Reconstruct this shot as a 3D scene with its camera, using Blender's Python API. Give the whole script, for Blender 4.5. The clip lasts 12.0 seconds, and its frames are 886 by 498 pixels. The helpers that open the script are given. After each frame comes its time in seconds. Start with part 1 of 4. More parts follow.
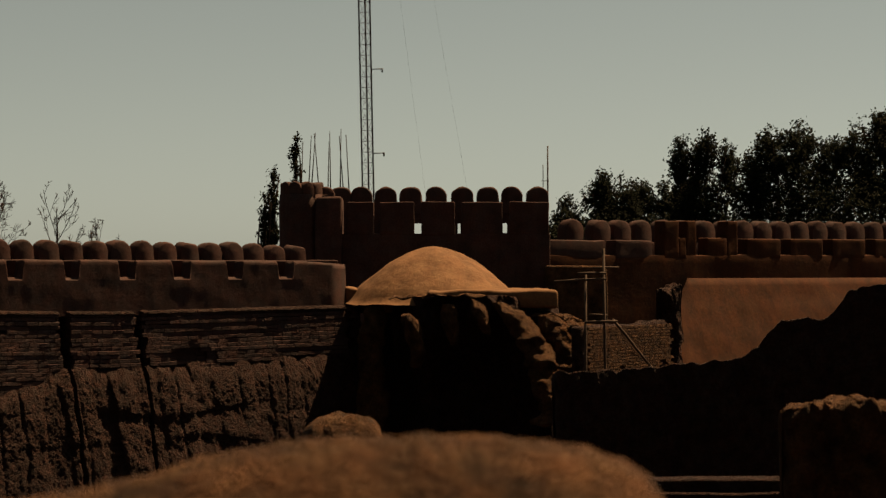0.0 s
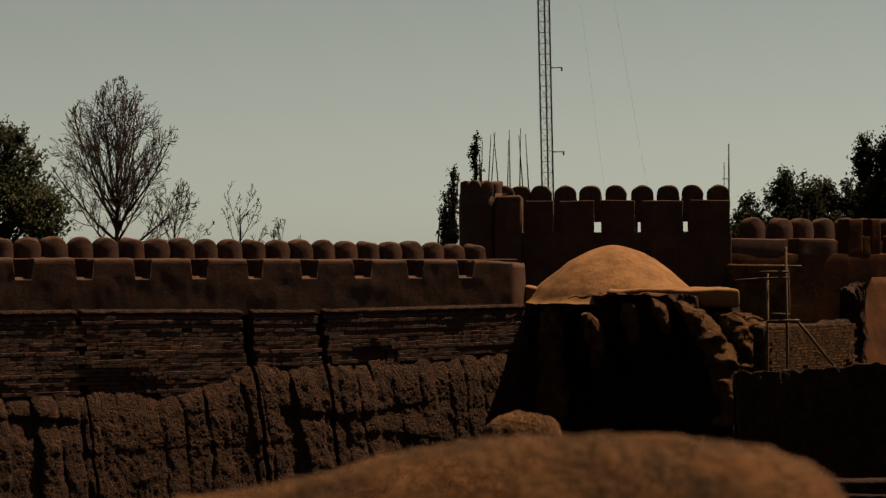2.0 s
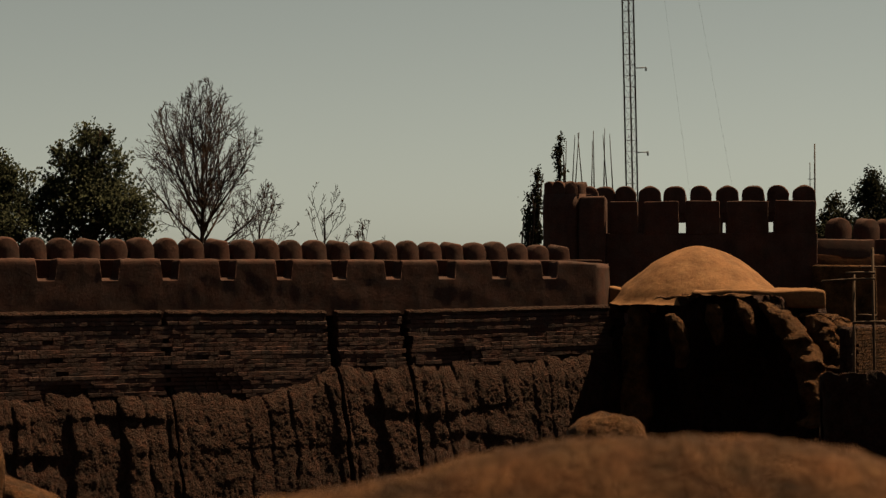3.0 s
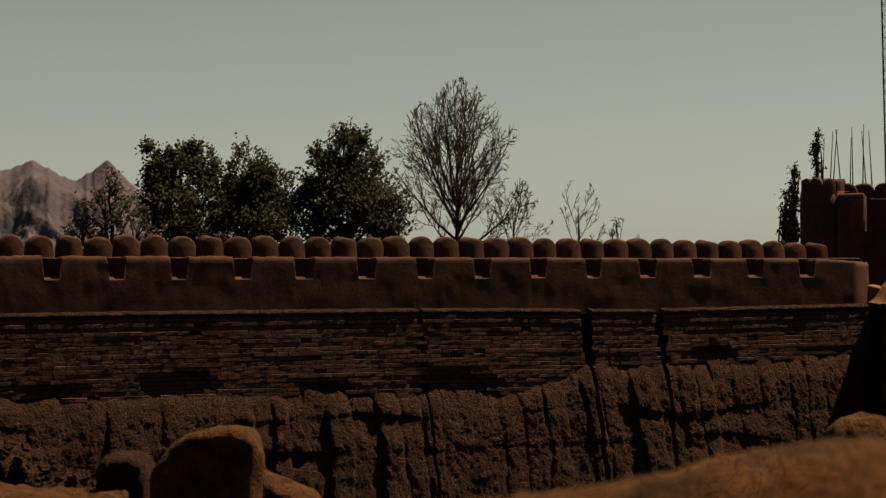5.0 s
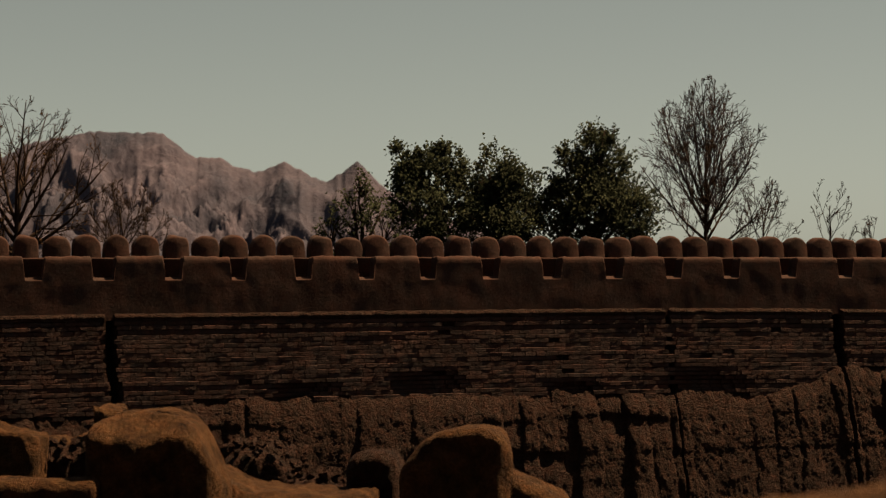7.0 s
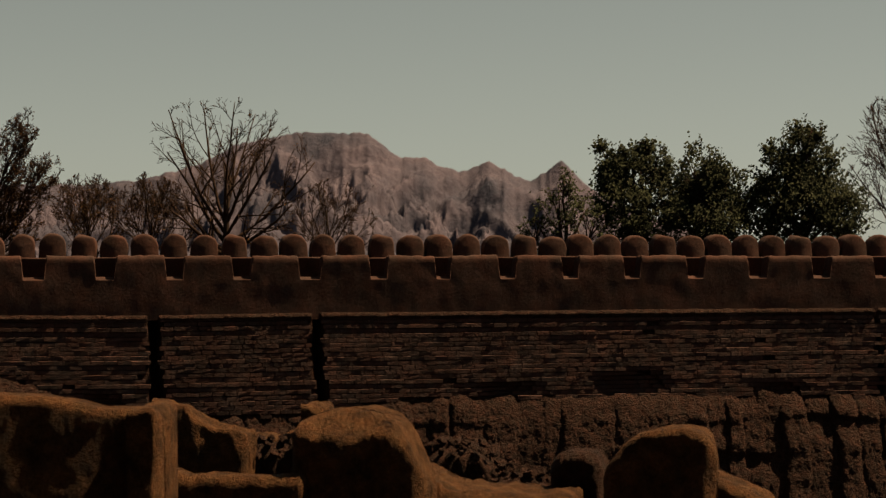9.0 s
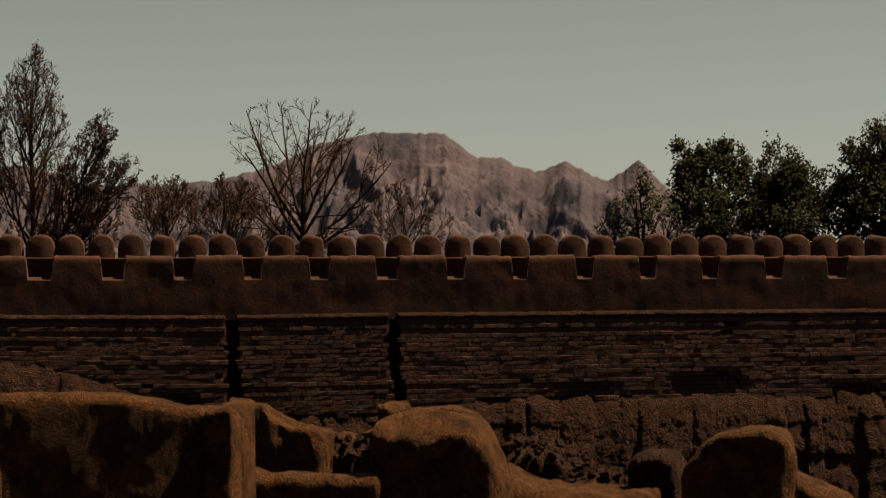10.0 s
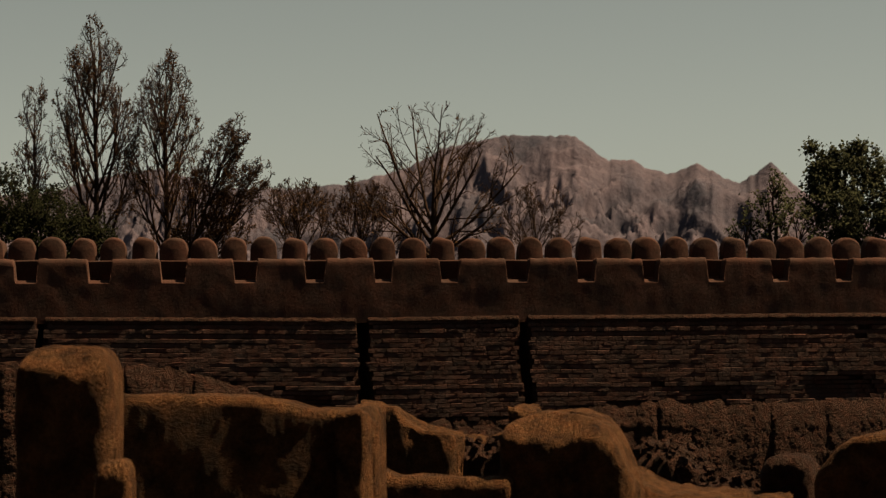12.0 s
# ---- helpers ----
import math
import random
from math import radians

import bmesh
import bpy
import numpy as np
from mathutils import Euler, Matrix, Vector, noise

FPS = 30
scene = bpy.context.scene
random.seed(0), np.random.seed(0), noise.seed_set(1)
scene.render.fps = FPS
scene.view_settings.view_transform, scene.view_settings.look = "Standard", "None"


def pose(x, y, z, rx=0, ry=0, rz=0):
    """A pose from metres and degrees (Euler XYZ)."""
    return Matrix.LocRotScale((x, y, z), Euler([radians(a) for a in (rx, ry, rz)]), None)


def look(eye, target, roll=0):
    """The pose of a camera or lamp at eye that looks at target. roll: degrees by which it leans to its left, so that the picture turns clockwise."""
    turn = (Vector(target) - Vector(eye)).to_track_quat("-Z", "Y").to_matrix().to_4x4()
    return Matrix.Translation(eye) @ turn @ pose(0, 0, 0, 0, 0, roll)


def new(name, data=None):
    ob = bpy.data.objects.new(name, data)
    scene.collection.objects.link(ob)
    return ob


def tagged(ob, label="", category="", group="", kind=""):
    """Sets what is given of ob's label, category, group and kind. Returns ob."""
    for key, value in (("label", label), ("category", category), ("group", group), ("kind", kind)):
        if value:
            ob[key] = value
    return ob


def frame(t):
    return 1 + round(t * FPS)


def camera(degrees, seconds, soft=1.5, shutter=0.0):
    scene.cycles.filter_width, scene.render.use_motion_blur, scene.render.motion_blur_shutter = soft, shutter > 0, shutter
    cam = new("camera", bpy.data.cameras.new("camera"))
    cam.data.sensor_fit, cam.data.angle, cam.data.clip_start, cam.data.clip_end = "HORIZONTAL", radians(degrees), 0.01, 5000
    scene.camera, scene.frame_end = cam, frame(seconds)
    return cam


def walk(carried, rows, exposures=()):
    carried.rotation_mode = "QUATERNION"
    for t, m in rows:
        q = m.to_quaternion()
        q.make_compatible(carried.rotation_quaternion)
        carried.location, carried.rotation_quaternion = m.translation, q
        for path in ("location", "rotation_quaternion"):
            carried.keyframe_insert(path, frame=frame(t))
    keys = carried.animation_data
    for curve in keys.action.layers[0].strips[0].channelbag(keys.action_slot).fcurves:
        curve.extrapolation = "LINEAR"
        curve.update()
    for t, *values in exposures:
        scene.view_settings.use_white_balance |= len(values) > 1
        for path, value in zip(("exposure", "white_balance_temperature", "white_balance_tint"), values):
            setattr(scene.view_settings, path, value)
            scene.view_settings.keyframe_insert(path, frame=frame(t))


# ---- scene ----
# The camera stands on a roof terrace and pans slowly to its left.
cam = camera(24.0, 12.0, 1.35)
cam.data.dof.use_dof = True
cam.data.dof.focus_distance = 48.0
cam.data.dof.aperture_fstop = 2.8
EYE = 8.0
PAN = [  # seconds, heading, pitch, roll
    (0, 0.000, 0.611, -0.110),
    (0.5, -1.099, 0.600, -0.110),
    (1, -2.382, 0.581, -0.113),
    (1.5, -3.712, 0.582, -0.115),
    (2, -4.936, 0.588, -0.119),
    (2.5, -6.087, 0.599, -0.119),
    (3, -7.241, 0.615, -0.118),
    (3.2, -7.856, 0.611, -0.115),
    (4.8, -13.455, 0.579, -0.115),
    (5, -14.219, 0.584, -0.118),
    (5.5, -16.239, 0.575, -0.125),
    (6, -18.004, 0.579, -0.127),
    (6.5, -19.600, 0.579, -0.134),
    (7, -21.017, 0.595, -0.133),
    (7.2, -21.629, 0.587, -0.131),
    (8.8, -26.145, 0.592, -0.128),
    (9, -26.621, 0.585, -0.126),
    (9.5, -27.721, 0.591, -0.123),
    (10, -28.732, 0.588, -0.120),
    (10.5, -29.676, 0.586, -0.116),
    (11, -30.517, 0.607, -0.113),
    (11.5, -31.458, 0.631, -0.114),
    (12, -32.315, 0.672, -0.114),
]
walk(cam, [(t, pose(0, 0, EYE, 90 + p, 0, -h) @ pose(0, 0, 0, 0, 0, r)) for t, h, p, r in PAN], exposures=[(0.0, 1.2), (12.0, 1.2)])

# ---- light ----
SUN_AZ, SUN_EL = 52.5, 60.0
world = bpy.data.worlds.new("world")
scene.world = world
world.use_nodes = True
wn = world.node_tree
bg = wn.nodes["Background"]
sky = wn.nodes.new("ShaderNodeTexSky")
sky.sky_type = "NISHITA"
sky.sun_disc = False
sky.sun_elevation = radians(SUN_EL)
sky.sun_rotation = radians(SUN_AZ)
sky.altitude = 0
sky.air_density = 1.0
sky.dust_density = 0.4
grey = wn.nodes.new("ShaderNodeRGBToBW")
haze = wn.nodes.new("ShaderNodeMix")
haze.data_type = "RGBA"
haze.inputs[0].default_value = 0.8
tint = wn.nodes.new("ShaderNodeMix")
tint.data_type = "RGBA"
tint.blend_type = "MULTIPLY"
tint.inputs[0].default_value = 1.0
tint.inputs[7].default_value = (0.535, 0.54, 0.455, 1)
wn.links.new(sky.outputs[0], grey.inputs[0])
wn.links.new(sky.outputs[0], haze.inputs[6])
wn.links.new(grey.outputs[0], haze.inputs[7])
wn.links.new(haze.outputs[2], tint.inputs[6])
wn.links.new(tint.outputs[2], bg.inputs[0])
bg.inputs[1].default_value = 0.05

sun = new("sun", bpy.data.lights.new("sun", "SUN"))
sun.data.energy = 5.0
sun.data.angle = radians(0.53)
sun.data.color = (1.0, 0.655, 0.355)
h, e = radians(SUN_AZ), radians(SUN_EL)
sun.matrix_world = look((60 * math.sin(h) * math.cos(e), 60 * math.cos(h) * math.cos(e), 60 * math.sin(e)), (0, 0, 0))

# ---- materials ----
def material(name, col_a, col_b, rough=0.9, grit=0.45, mott=0.55, scale=2.0, fine=30.0, bump=0.4, dist=0.02, island=0.0, metal=0.0, streak=0.0, spec=0.1, ruddy=0.0):
    m = bpy.data.materials.new(name)
    m.use_nodes = True
    nt = m.node_tree
    n, l = nt.nodes, nt.links
    b = n["Principled BSDF"]
    b.inputs["Roughness"].default_value = rough
    b.inputs["Metallic"].default_value = metal
    b.inputs["Specular IOR Level"].default_value = spec
    co = n.new("ShaderNodeNewGeometry")
    pos = co.outputs["Position"]
    big = n.new("ShaderNodeTexNoise")
    big.inputs["Scale"].default_value = scale
    big.inputs["Detail"].default_value = 6
    big.inputs["Roughness"].default_value = 0.65
    l.new(pos, big.inputs["Vector"])
    small = n.new("ShaderNodeTexNoise")
    small.inputs["Scale"].default_value = fine
    small.inputs["Detail"].default_value = 5
    small.inputs["Roughness"].default_value = 0.7
    l.new(pos, small.inputs["Vector"])
    ramp = n.new("ShaderNodeValToRGB")
    ramp.color_ramp.elements[0].position = 0.3
    ramp.color_ramp.elements[1].position = 0.7
    ramp.color_ramp.elements[0].color = (*col_a, 1)
    ramp.color_ramp.elements[1].color = (*col_b, 1)
    l.new(big.outputs["Fac"], ramp.inputs["Fac"])
    mul = n.new("ShaderNodeMix")
    mul.data_type, mul.blend_type = "RGBA", "OVERLAY"
    mul.inputs[0].default_value = mott
    tone = ramp.outputs["Color"]
    if ruddy:
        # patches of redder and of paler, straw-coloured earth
        patch = n.new("ShaderNodeTexNoise")
        patch.inputs["Scale"].default_value = scale * 1.7
        patch.inputs["Detail"].default_value = 5
        l.new(pos, patch.inputs["Vector"])
        hue = n.new("ShaderNodeValToRGB")
        hue.color_ramp.elements[0].position = 0.36
        hue.color_ramp.elements[1].position = 0.64
        hue.color_ramp.elements[0].color = (1.0 + 0.20 * ruddy, 1.0 - 0.10 * ruddy, 1.0 - 0.16 * ruddy, 1)
        hue.color_ramp.elements[1].color = (1.0 - 0.10 * ruddy, 1.0 + 0.04 * ruddy, 1.0 + 0.15 * ruddy, 1)
        l.new(patch.outputs["Fac"], hue.inputs["Fac"])
        dye = n.new("ShaderNodeMix")
        dye.data_type, dye.blend_type = "RGBA", "MULTIPLY"
        dye.inputs[0].default_value = 1
        l.new(tone, dye.inputs[6])
        l.new(hue.outputs["Color"], dye.inputs[7])
        tone = dye.outputs[2]
    l.new(tone, mul.inputs[6])
    l.new(small.outputs["Fac"], mul.inputs[7])
    out = mul.outputs[2]
    if streak:
        mp = n.new("ShaderNodeMapping")
        mp.inputs["Scale"].default_value = (3.0, 3.0, 0.35)
        l.new(pos, mp.inputs["Vector"])
        st = n.new("ShaderNodeTexNoise")
        st.inputs["Scale"].default_value = 1.4
        st.inputs["Detail"].default_value = 5
        l.new(mp.outputs["Vector"], st.inputs["Vector"])
        mx = n.new("ShaderNodeMix")
        mx.data_type, mx.blend_type = "RGBA", "OVERLAY"
        mx.inputs[0].default_value = streak
        l.new(out, mx.inputs[6])
        l.new(st.outputs["Fac"], mx.inputs[7])
        out = mx.outputs[2]
    if island:
        src = n.new("ShaderNodeObjectInfo").outputs["Random"] if island < 0 else co.outputs["Random Per Island"]
        mr = n.new("ShaderNodeMapRange")
        mr.inputs["To Min"].default_value = 1 - abs(island)
        mr.inputs["To Max"].default_value = 1 + abs(island)
        l.new(src, mr.inputs["Value"])
        mx = n.new("ShaderNodeMix")
        mx.data_type, mx.blend_type = "RGBA", "MULTIPLY"
        mx.inputs[0].default_value = 1
        l.new(out, mx.inputs[6])
        l.new(mr.outputs[0], mx.inputs[7])
        out = mx.outputs[2]
    l.new(out, b.inputs["Base Color"])
    add = n.new("ShaderNodeMath")
    add.operation = "MULTIPLY_ADD"
    add.inputs[1].default_value = grit
    l.new(small.outputs["Fac"], add.inputs[0])
    l.new(big.outputs["Fac"], add.inputs[2])
    bp = n.new("ShaderNodeBump")
    bp.inputs["Strength"].default_value = bump
    bp.inputs["Distance"].default_value = dist
    l.new(add.outputs[0], bp.inputs["Height"])
    l.new(bp.outputs["Normal"], b.inputs["Normal"])
    return m


RED_PLASTER = material("red_mud_plaster", (0.022, 0.0080, 0.0024), (0.050, 0.0175, 0.0051), mott=0.7, grit=0.2, scale=1.4, fine=14, bump=0.7, dist=0.03, streak=0.45, ruddy=0.4)
PLASTER = material("mud_plaster", (0.0275, 0.0164, 0.0135), (0.0551, 0.0322, 0.0262), mott=0.75, grit=0.5, scale=1.8, fine=22, bump=0.6, dist=0.03, streak=0.4, ruddy=0.6)
DOME = material("straw_mud_plaster", (0.0868, 0.0465, 0.0217), (0.1612, 0.0880, 0.0415), mott=0.4, grit=0.35, scale=2.2, fine=16, bump=0.7, dist=0.05, ruddy=0.15)
EARTH = material("eroded_earth", (0.0195, 0.0112, 0.0086), (0.0660, 0.0375, 0.0275), grit=2.4, mott=0.95, scale=5.0, fine=17, bump=1.0, dist=0.24, streak=0.35, ruddy=0.80)
BRICK = material("mud_brick", (0.0333, 0.0216, 0.0191), (0.0666, 0.0423, 0.0367), mott=0.85, grit=1.5, scale=2.0, fine=22, bump=0.9, dist=0.045, island=0.12, ruddy=0.8)
BRICK_PART = material("mud_brick_single", (0.0333, 0.0216, 0.0191), (0.0666, 0.0423, 0.0367), mott=0.85, grit=1.5, scale=2.0, fine=22, bump=0.9, dist=0.045, island=-0.12, ruddy=0.8)
# Kept dark so that the unseen wall behind the camera bounces little light.
SKY_BLOCK = material("dark_sky_block", (0.0180, 0.0132, 0.0108), (0.0300, 0.0216, 0.0168), scale=0.6, fine=8, bump=0.5, dist=0.05)
# Brighter and more orange than PLASTER and EARTH: sunlight is put into the colour.
WORN_SUNLIT = material("worn_sunlit_plaster", (0.019, 0.0097, 0.0044), (0.130, 0.0665, 0.0280), mott=0.95, grit=1.5, scale=3.6, fine=24, bump=1.0, dist=0.11, ruddy=0.35)
GROUND = material("dry_ground", (0.0186, 0.0130, 0.0099), (0.0310, 0.0211, 0.0155), scale=0.25, fine=6, bump=0.5, dist=0.05)
# Blue and violet in the rock's colour stand for haze over the distance.
HAZY_ROCK = material("hazy_mountain_rock", (0.024, 0.030, 0.049), (0.086, 0.076, 0.102), mott=0.45, grit=0.5, scale=0.008, fine=0.09, bump=0.8, dist=9.0)
BARK = material("bark", (0.0150, 0.0100, 0.0075), (0.0300, 0.0200, 0.0150), scale=3, fine=40, bump=0.5)
TWIG = material("red_twigs", (0.0140, 0.0090, 0.0065), (0.0300, 0.0180, 0.0120), scale=1, fine=20, bump=0.2)
LEAF = material("green_leaves", (0.0135, 0.0180, 0.0100), (0.0360, 0.0440, 0.0245), rough=0.7, scale=0.6, fine=6, bump=0.1, island=0.4, spec=0.03)
# Much darker than LEAF, for pines, poplars and broad trees alike.
LEAF_DARK = material("dark_leaves", (0.0050, 0.0068, 0.0034), (0.0100, 0.0130, 0.0056), rough=0.75, scale=0.6, fine=6, bump=0.1, island=0.4, spec=0.03)
LEAF_DRY = material("dry_leaves", (0.038, 0.022, 0.011), (0.065, 0.038, 0.017), rough=0.8, scale=0.6, fine=6, bump=0.1, island=0.4, spec=0.03)
STEEL = material("painted_steel", (0.0275, 0.0207, 0.0179), (0.0413, 0.0302, 0.0248), rough=0.6, scale=3, fine=20, bump=0.1, metal=0.3)
POLE = material("weathered_wood", (0.0350, 0.0252, 0.0182), (0.0700, 0.0490, 0.0350), rough=0.8, scale=4, fine=40, bump=0.4)


# ---- building helpers ----
def polar(az, d, z=0.0):
    a = radians(az)
    return Vector((d * math.sin(a), d * math.cos(a), z))


def mesh(name, verts, faces, mat, smooth=True):
    me = bpy.data.meshes.new(name)
    me.from_pydata([tuple(v) for v in verts], [], faces)
    me.materials.append(mat)
    if smooth:
        me.polygons.foreach_set("use_smooth", [True] * len(me.polygons))
    me.update()
    return me


def part(name, me, parent, label=""):
    ob = new(name, me)
    ob.parent = parent
    if label:
        ob["label"] = label
    return ob


def thing(name, m, label, category, group="", kind=""):
    ob = new(name)
    ob.matrix_world = m
    return tagged(ob, label, category, group, kind)


def wob(x, y, z, seed=0.0):
    return noise.noise(Vector((x + seed * 7.31, y - seed * 3.17, z + seed * 1.93)))


def fbm(x, y, z, octaves=4, seed=0.0):
    return noise.fractal(Vector((x + seed * 7.31, y - seed * 3.17, z + seed * 1.93)), 1.0, 2.0, octaves)


def grid_faces(nu, nv, wrap=False):
    """Faces of a grid of nu columns with nv points each."""
    fs = []
    for i in range(nu - (0 if wrap else 1)):
        a, b = i * nv, ((i + 1) % nu) * nv
        for j in range(nv - 1):
            fs.append((a + j, b + j, b + j + 1, a + j + 1))
    return fs


def table(points):
    """A smooth curve through (x, value) pairs."""
    xs = np.array([p[0] for p in points], float)
    ys = np.array([p[1] for p in points], float)
    return lambda x: float(np.interp(x, xs, ys))


def spow(v, p):
    return math.copysign(abs(v) ** p, v)


def slab(name, mat, x0, x1, top, z0, half, rough=0.06, freq=1.2, round_=0.2, batter=0.0, nx=80, end=8.0, seed=1.0, lumps=0.0, dz=0.12, tall=2.6, back=0.0, carve=None):
    """An upright earthen wall along x with rounded shoulders, whose top follows top(x)."""
    vs = []
    mid, hw = (x0 + x1) / 2, (x1 - x0) / 2
    n1 = int(tall / dz)
    for i in range(nx):
        f = -1 + 2 * i / (nx - 1)
        f = f * (1.5 - 0.5 * f * f)
        x = mid + hw * f
        thin = max(0.0, 1 - abs(f) ** end) ** 0.5
        hy = half * (0.4 + 0.6 * thin)
        r = min(round_, hy * 0.9)
        t = top(x) - round_ * 0.6 * (1 - thin)
        sec = [(-hy, z0)]
        for k in range(n1 + 1):
            sec.append((-hy, t - r - tall * (1 - k / n1)))
        for k in range(1, 8):
            a = math.pi / 2 * k / 8
            sec.append((-hy + r * (1 - math.cos(a)), t - r + r * math.sin(a)))
        for k in range(5):
            sec.append((-hy + r + (2 * hy - 2 * r) * k / 4, t))
        for k in range(1, 8):
            a = math.pi / 2 * k / 8
            sec.append((hy - r + r * math.sin(a), t - r + r * math.cos(a)))
        sec.append((hy, t - r - tall * 0.5))
        sec.append((hy, z0))
        for y, z in sec:
            z = max(z, z0)
            k = rough if z > z0 + 0.01 else 0.0
            o = -1 if y < 0 else 1
            yy = y * (1 + batter * (t - z))
            z -= back * max(0.0, y + hy - r * 0.6)
            if carve and y < -hy * 0.2:
                yy += carve(x, z)
            yy += o * k * 1.3 * fbm(x * freq, y * freq, z * freq * 0.7, 5, seed + 3) + o * lumps * abs(wob(x * 2.3, y, z * 0.3, seed + 5))
            vs.append((x + k * wob(x * freq, y * freq, z * freq, seed), yy, z + k * 0.9 * fbm(x * freq * 1.5, y * freq * 1.5, z, 4, seed + 6)))
    na = len(sec)
    fs = grid_faces(nx, na)
    for i in (0, nx - 1):
        cap = list(range(i * na, (i + 1) * na))
        cap = cap[::-1] if i else cap
        fs += [tuple(dict.fromkeys((cap[j], cap[j + 1], cap[na - 2 - j], cap[na - 1 - j]))) for j in range((na - 1) // 2)]
    return mesh(name, vs, fs, mat)


def box_mesh(name, mat, sx, sy, sz, bevel=0.04, rough=0.015, freq=2.0, seed=1.0, cuts=5, foot=True):
    """A plastered block with soft worn edges; its base is at z = 0 and its front at y = 0."""
    bm = bmesh.new()
    bmesh.ops.create_cube(bm, size=1.0)
    for v in bm.verts:
        v.co = Vector((v.co.x * sx, (v.co.y + 0.5) * sy, (v.co.z + 0.5) * sz))
    if bevel:
        bmesh.ops.bevel(bm, geom=bm.edges[:], offset=bevel, segments=3, affect="EDGES", profile=0.5)
    if cuts:
        long = [ed for ed in bm.edges if ed.calc_length() > max(sx, sy, sz) * 0.3]
        bmesh.ops.subdivide_edges(bm, edges=long, cuts=cuts, use_grid_fill=True)
    for v in bm.verts:
        c = v.co * freq
        v.co += Vector((wob(c.x, c.y, c.z, seed), wob(c.x, c.y, c.z, seed + 9), wob(c.x, c.y, c.z, seed + 17))) * rough
    me = bpy.data.meshes.new(name)
    bm.to_mesh(me)
    bm.free()
    me.materials.append(mat)
    me.polygons.foreach_set("use_smooth", [True] * len(me.polygons))
    return me


def merlon_mesh(w, d, h, seed, mat=None):
    """A mud merlon with a rounded head: arch outline, softened on both sides."""
    prof = [(-w / 2, 0.0), (-w / 2, h * 0.28), (-w / 2, h - w * 0.52)]
    for k in range(1, 12):
        a = math.pi * (1 - k / 12)
        prof.append((w / 2 * spow(math.cos(a), 0.85), h - w * 0.52 + w * 0.52 * math.sin(a) ** 0.85))
    prof += [(w / 2, h - w * 0.52), (w / 2, h * 0.28), (w / 2, 0.0)]
    vs, rings = [], [(0.0, 0.84), (d * 0.02, 0.90), (d * 0.06, 0.95), (d * 0.13, 0.985), (d * 0.3, 1.0), (d * 0.7, 1.0), (d * 0.87, 0.985), (d * 0.94, 0.95), (d * 0.98, 0.90), (d, 0.84)]
    for y, k in rings:
        for x, z in prof:
            up = max(0.0, z - h * 0.28) / (h * 0.72)
            zz = z - (1 - k) * up * up * h * 0.42
            q = 0.045
            xx = x * (1 - (1 - k) * (0.25 + 0.35 * up))
            vs.append((xx + q * wob(x * 3, y * 3, z * 3, seed), y + 0.3 * q * wob(x * 2, y * 2, z * 2, seed + 4), zz + (q * wob(x * 4, y * 3, z * 3, seed + 8) if z > 0 else 0)))
    n = len(prof)
    fs = [(i * n + j, i * n + j + 1, (i + 1) * n + j + 1, (i + 1) * n + j) for i in range(len(rings) - 1) for j in range(n - 1)]
    for base in (0, len(vs) - n):
        for j in range(n // 2):
            q = (base + j, base + j + 1, base + n - 2 - j, base + n - 1 - j)
            fs.append(tuple(dict.fromkeys(q if base else q[::-1])))
    return mesh("merlon", vs, [f[::-1] for f in fs], mat or PLASTER)


def tube(vs, fs, pts, r0, r1, sides=5):
    """A tapered tube along pts, added to the lists."""
    base = len(vs)
    n = len(pts)
    for i, p in enumerate(pts):
        t = (pts[min(i + 1, n - 1)] - pts[max(i - 1, 0)])
        t = t.normalized() if t.length > 1e-6 else Vector((0, 0, 1))
        u = t.orthogonal().normalized()
        w = t.cross(u)
        r = r0 + (r1 - r0) * i / (n - 1)
        for k in range(sides):
            a = 2 * math.pi * k / sides
            vs.append(p + (u * math.cos(a) + w * math.sin(a)) * r)
    for i in range(n - 1):
        for k in range(sides):
            a, b = base + i * sides, base + (i + 1) * sides
            fs.append((a + k, a + (k + 1) % sides, b + (k + 1) % sides, b + k))
    fs.append(tuple(base + (n - 1) * sides + k for k in range(sides)))
    fs.append(tuple(base + k for k in reversed(range(sides))))


def tube_mesh(name, mat, segs, sides=6):
    vs, fs = [], []
    for pts, r0, r1 in segs:
        tube(vs, fs, [Vector(p) for p in pts], r0, r1, sides)
    return mesh(name, vs, fs, mat)


# ---- ground and terrace ----
gv = []
GN = 90
for i in range(GN):
    for j in range(GN):
        x = spow(-1 + 2 * i / (GN - 1), 3.0) * 4500
        y = spow(-1 + 2 * j / (GN - 1), 3.0) * 4500
        r = math.hypot(x, y)
        gv.append((x, y, 0.12 * fbm(x * 0.1, y * 0.1, 0) * min(1, r / 10) - 0.02))
ground = new("ground", mesh("ground", gv, grid_faces(GN, GN), GROUND))
tagged(ground, "dry bare brown earth ground reaching the horizon", "ground", kind="structure")

terrace = new("roof_terrace", box_mesh("roof_terrace", PLASTER, 9.0, 11.2, 6.4, 0.08, 0.03, 0.8, 2.0, 8))
terrace.matrix_world = pose(0, -4.2, 0)
tagged(terrace, "flat mud-plastered roof terrace of the citadel", "terrace", kind="structure")

# Unseen wall, added behind the camera to keep sky light off shaded faces.
back = new("sky_block_wall", box_mesh("sky_block_wall", SKY_BLOCK, 180, 2.0, 29, 0.1, 0.05, 0.3, 6.0, 12))
back.matrix_world = pose(0, -9.0, 0)
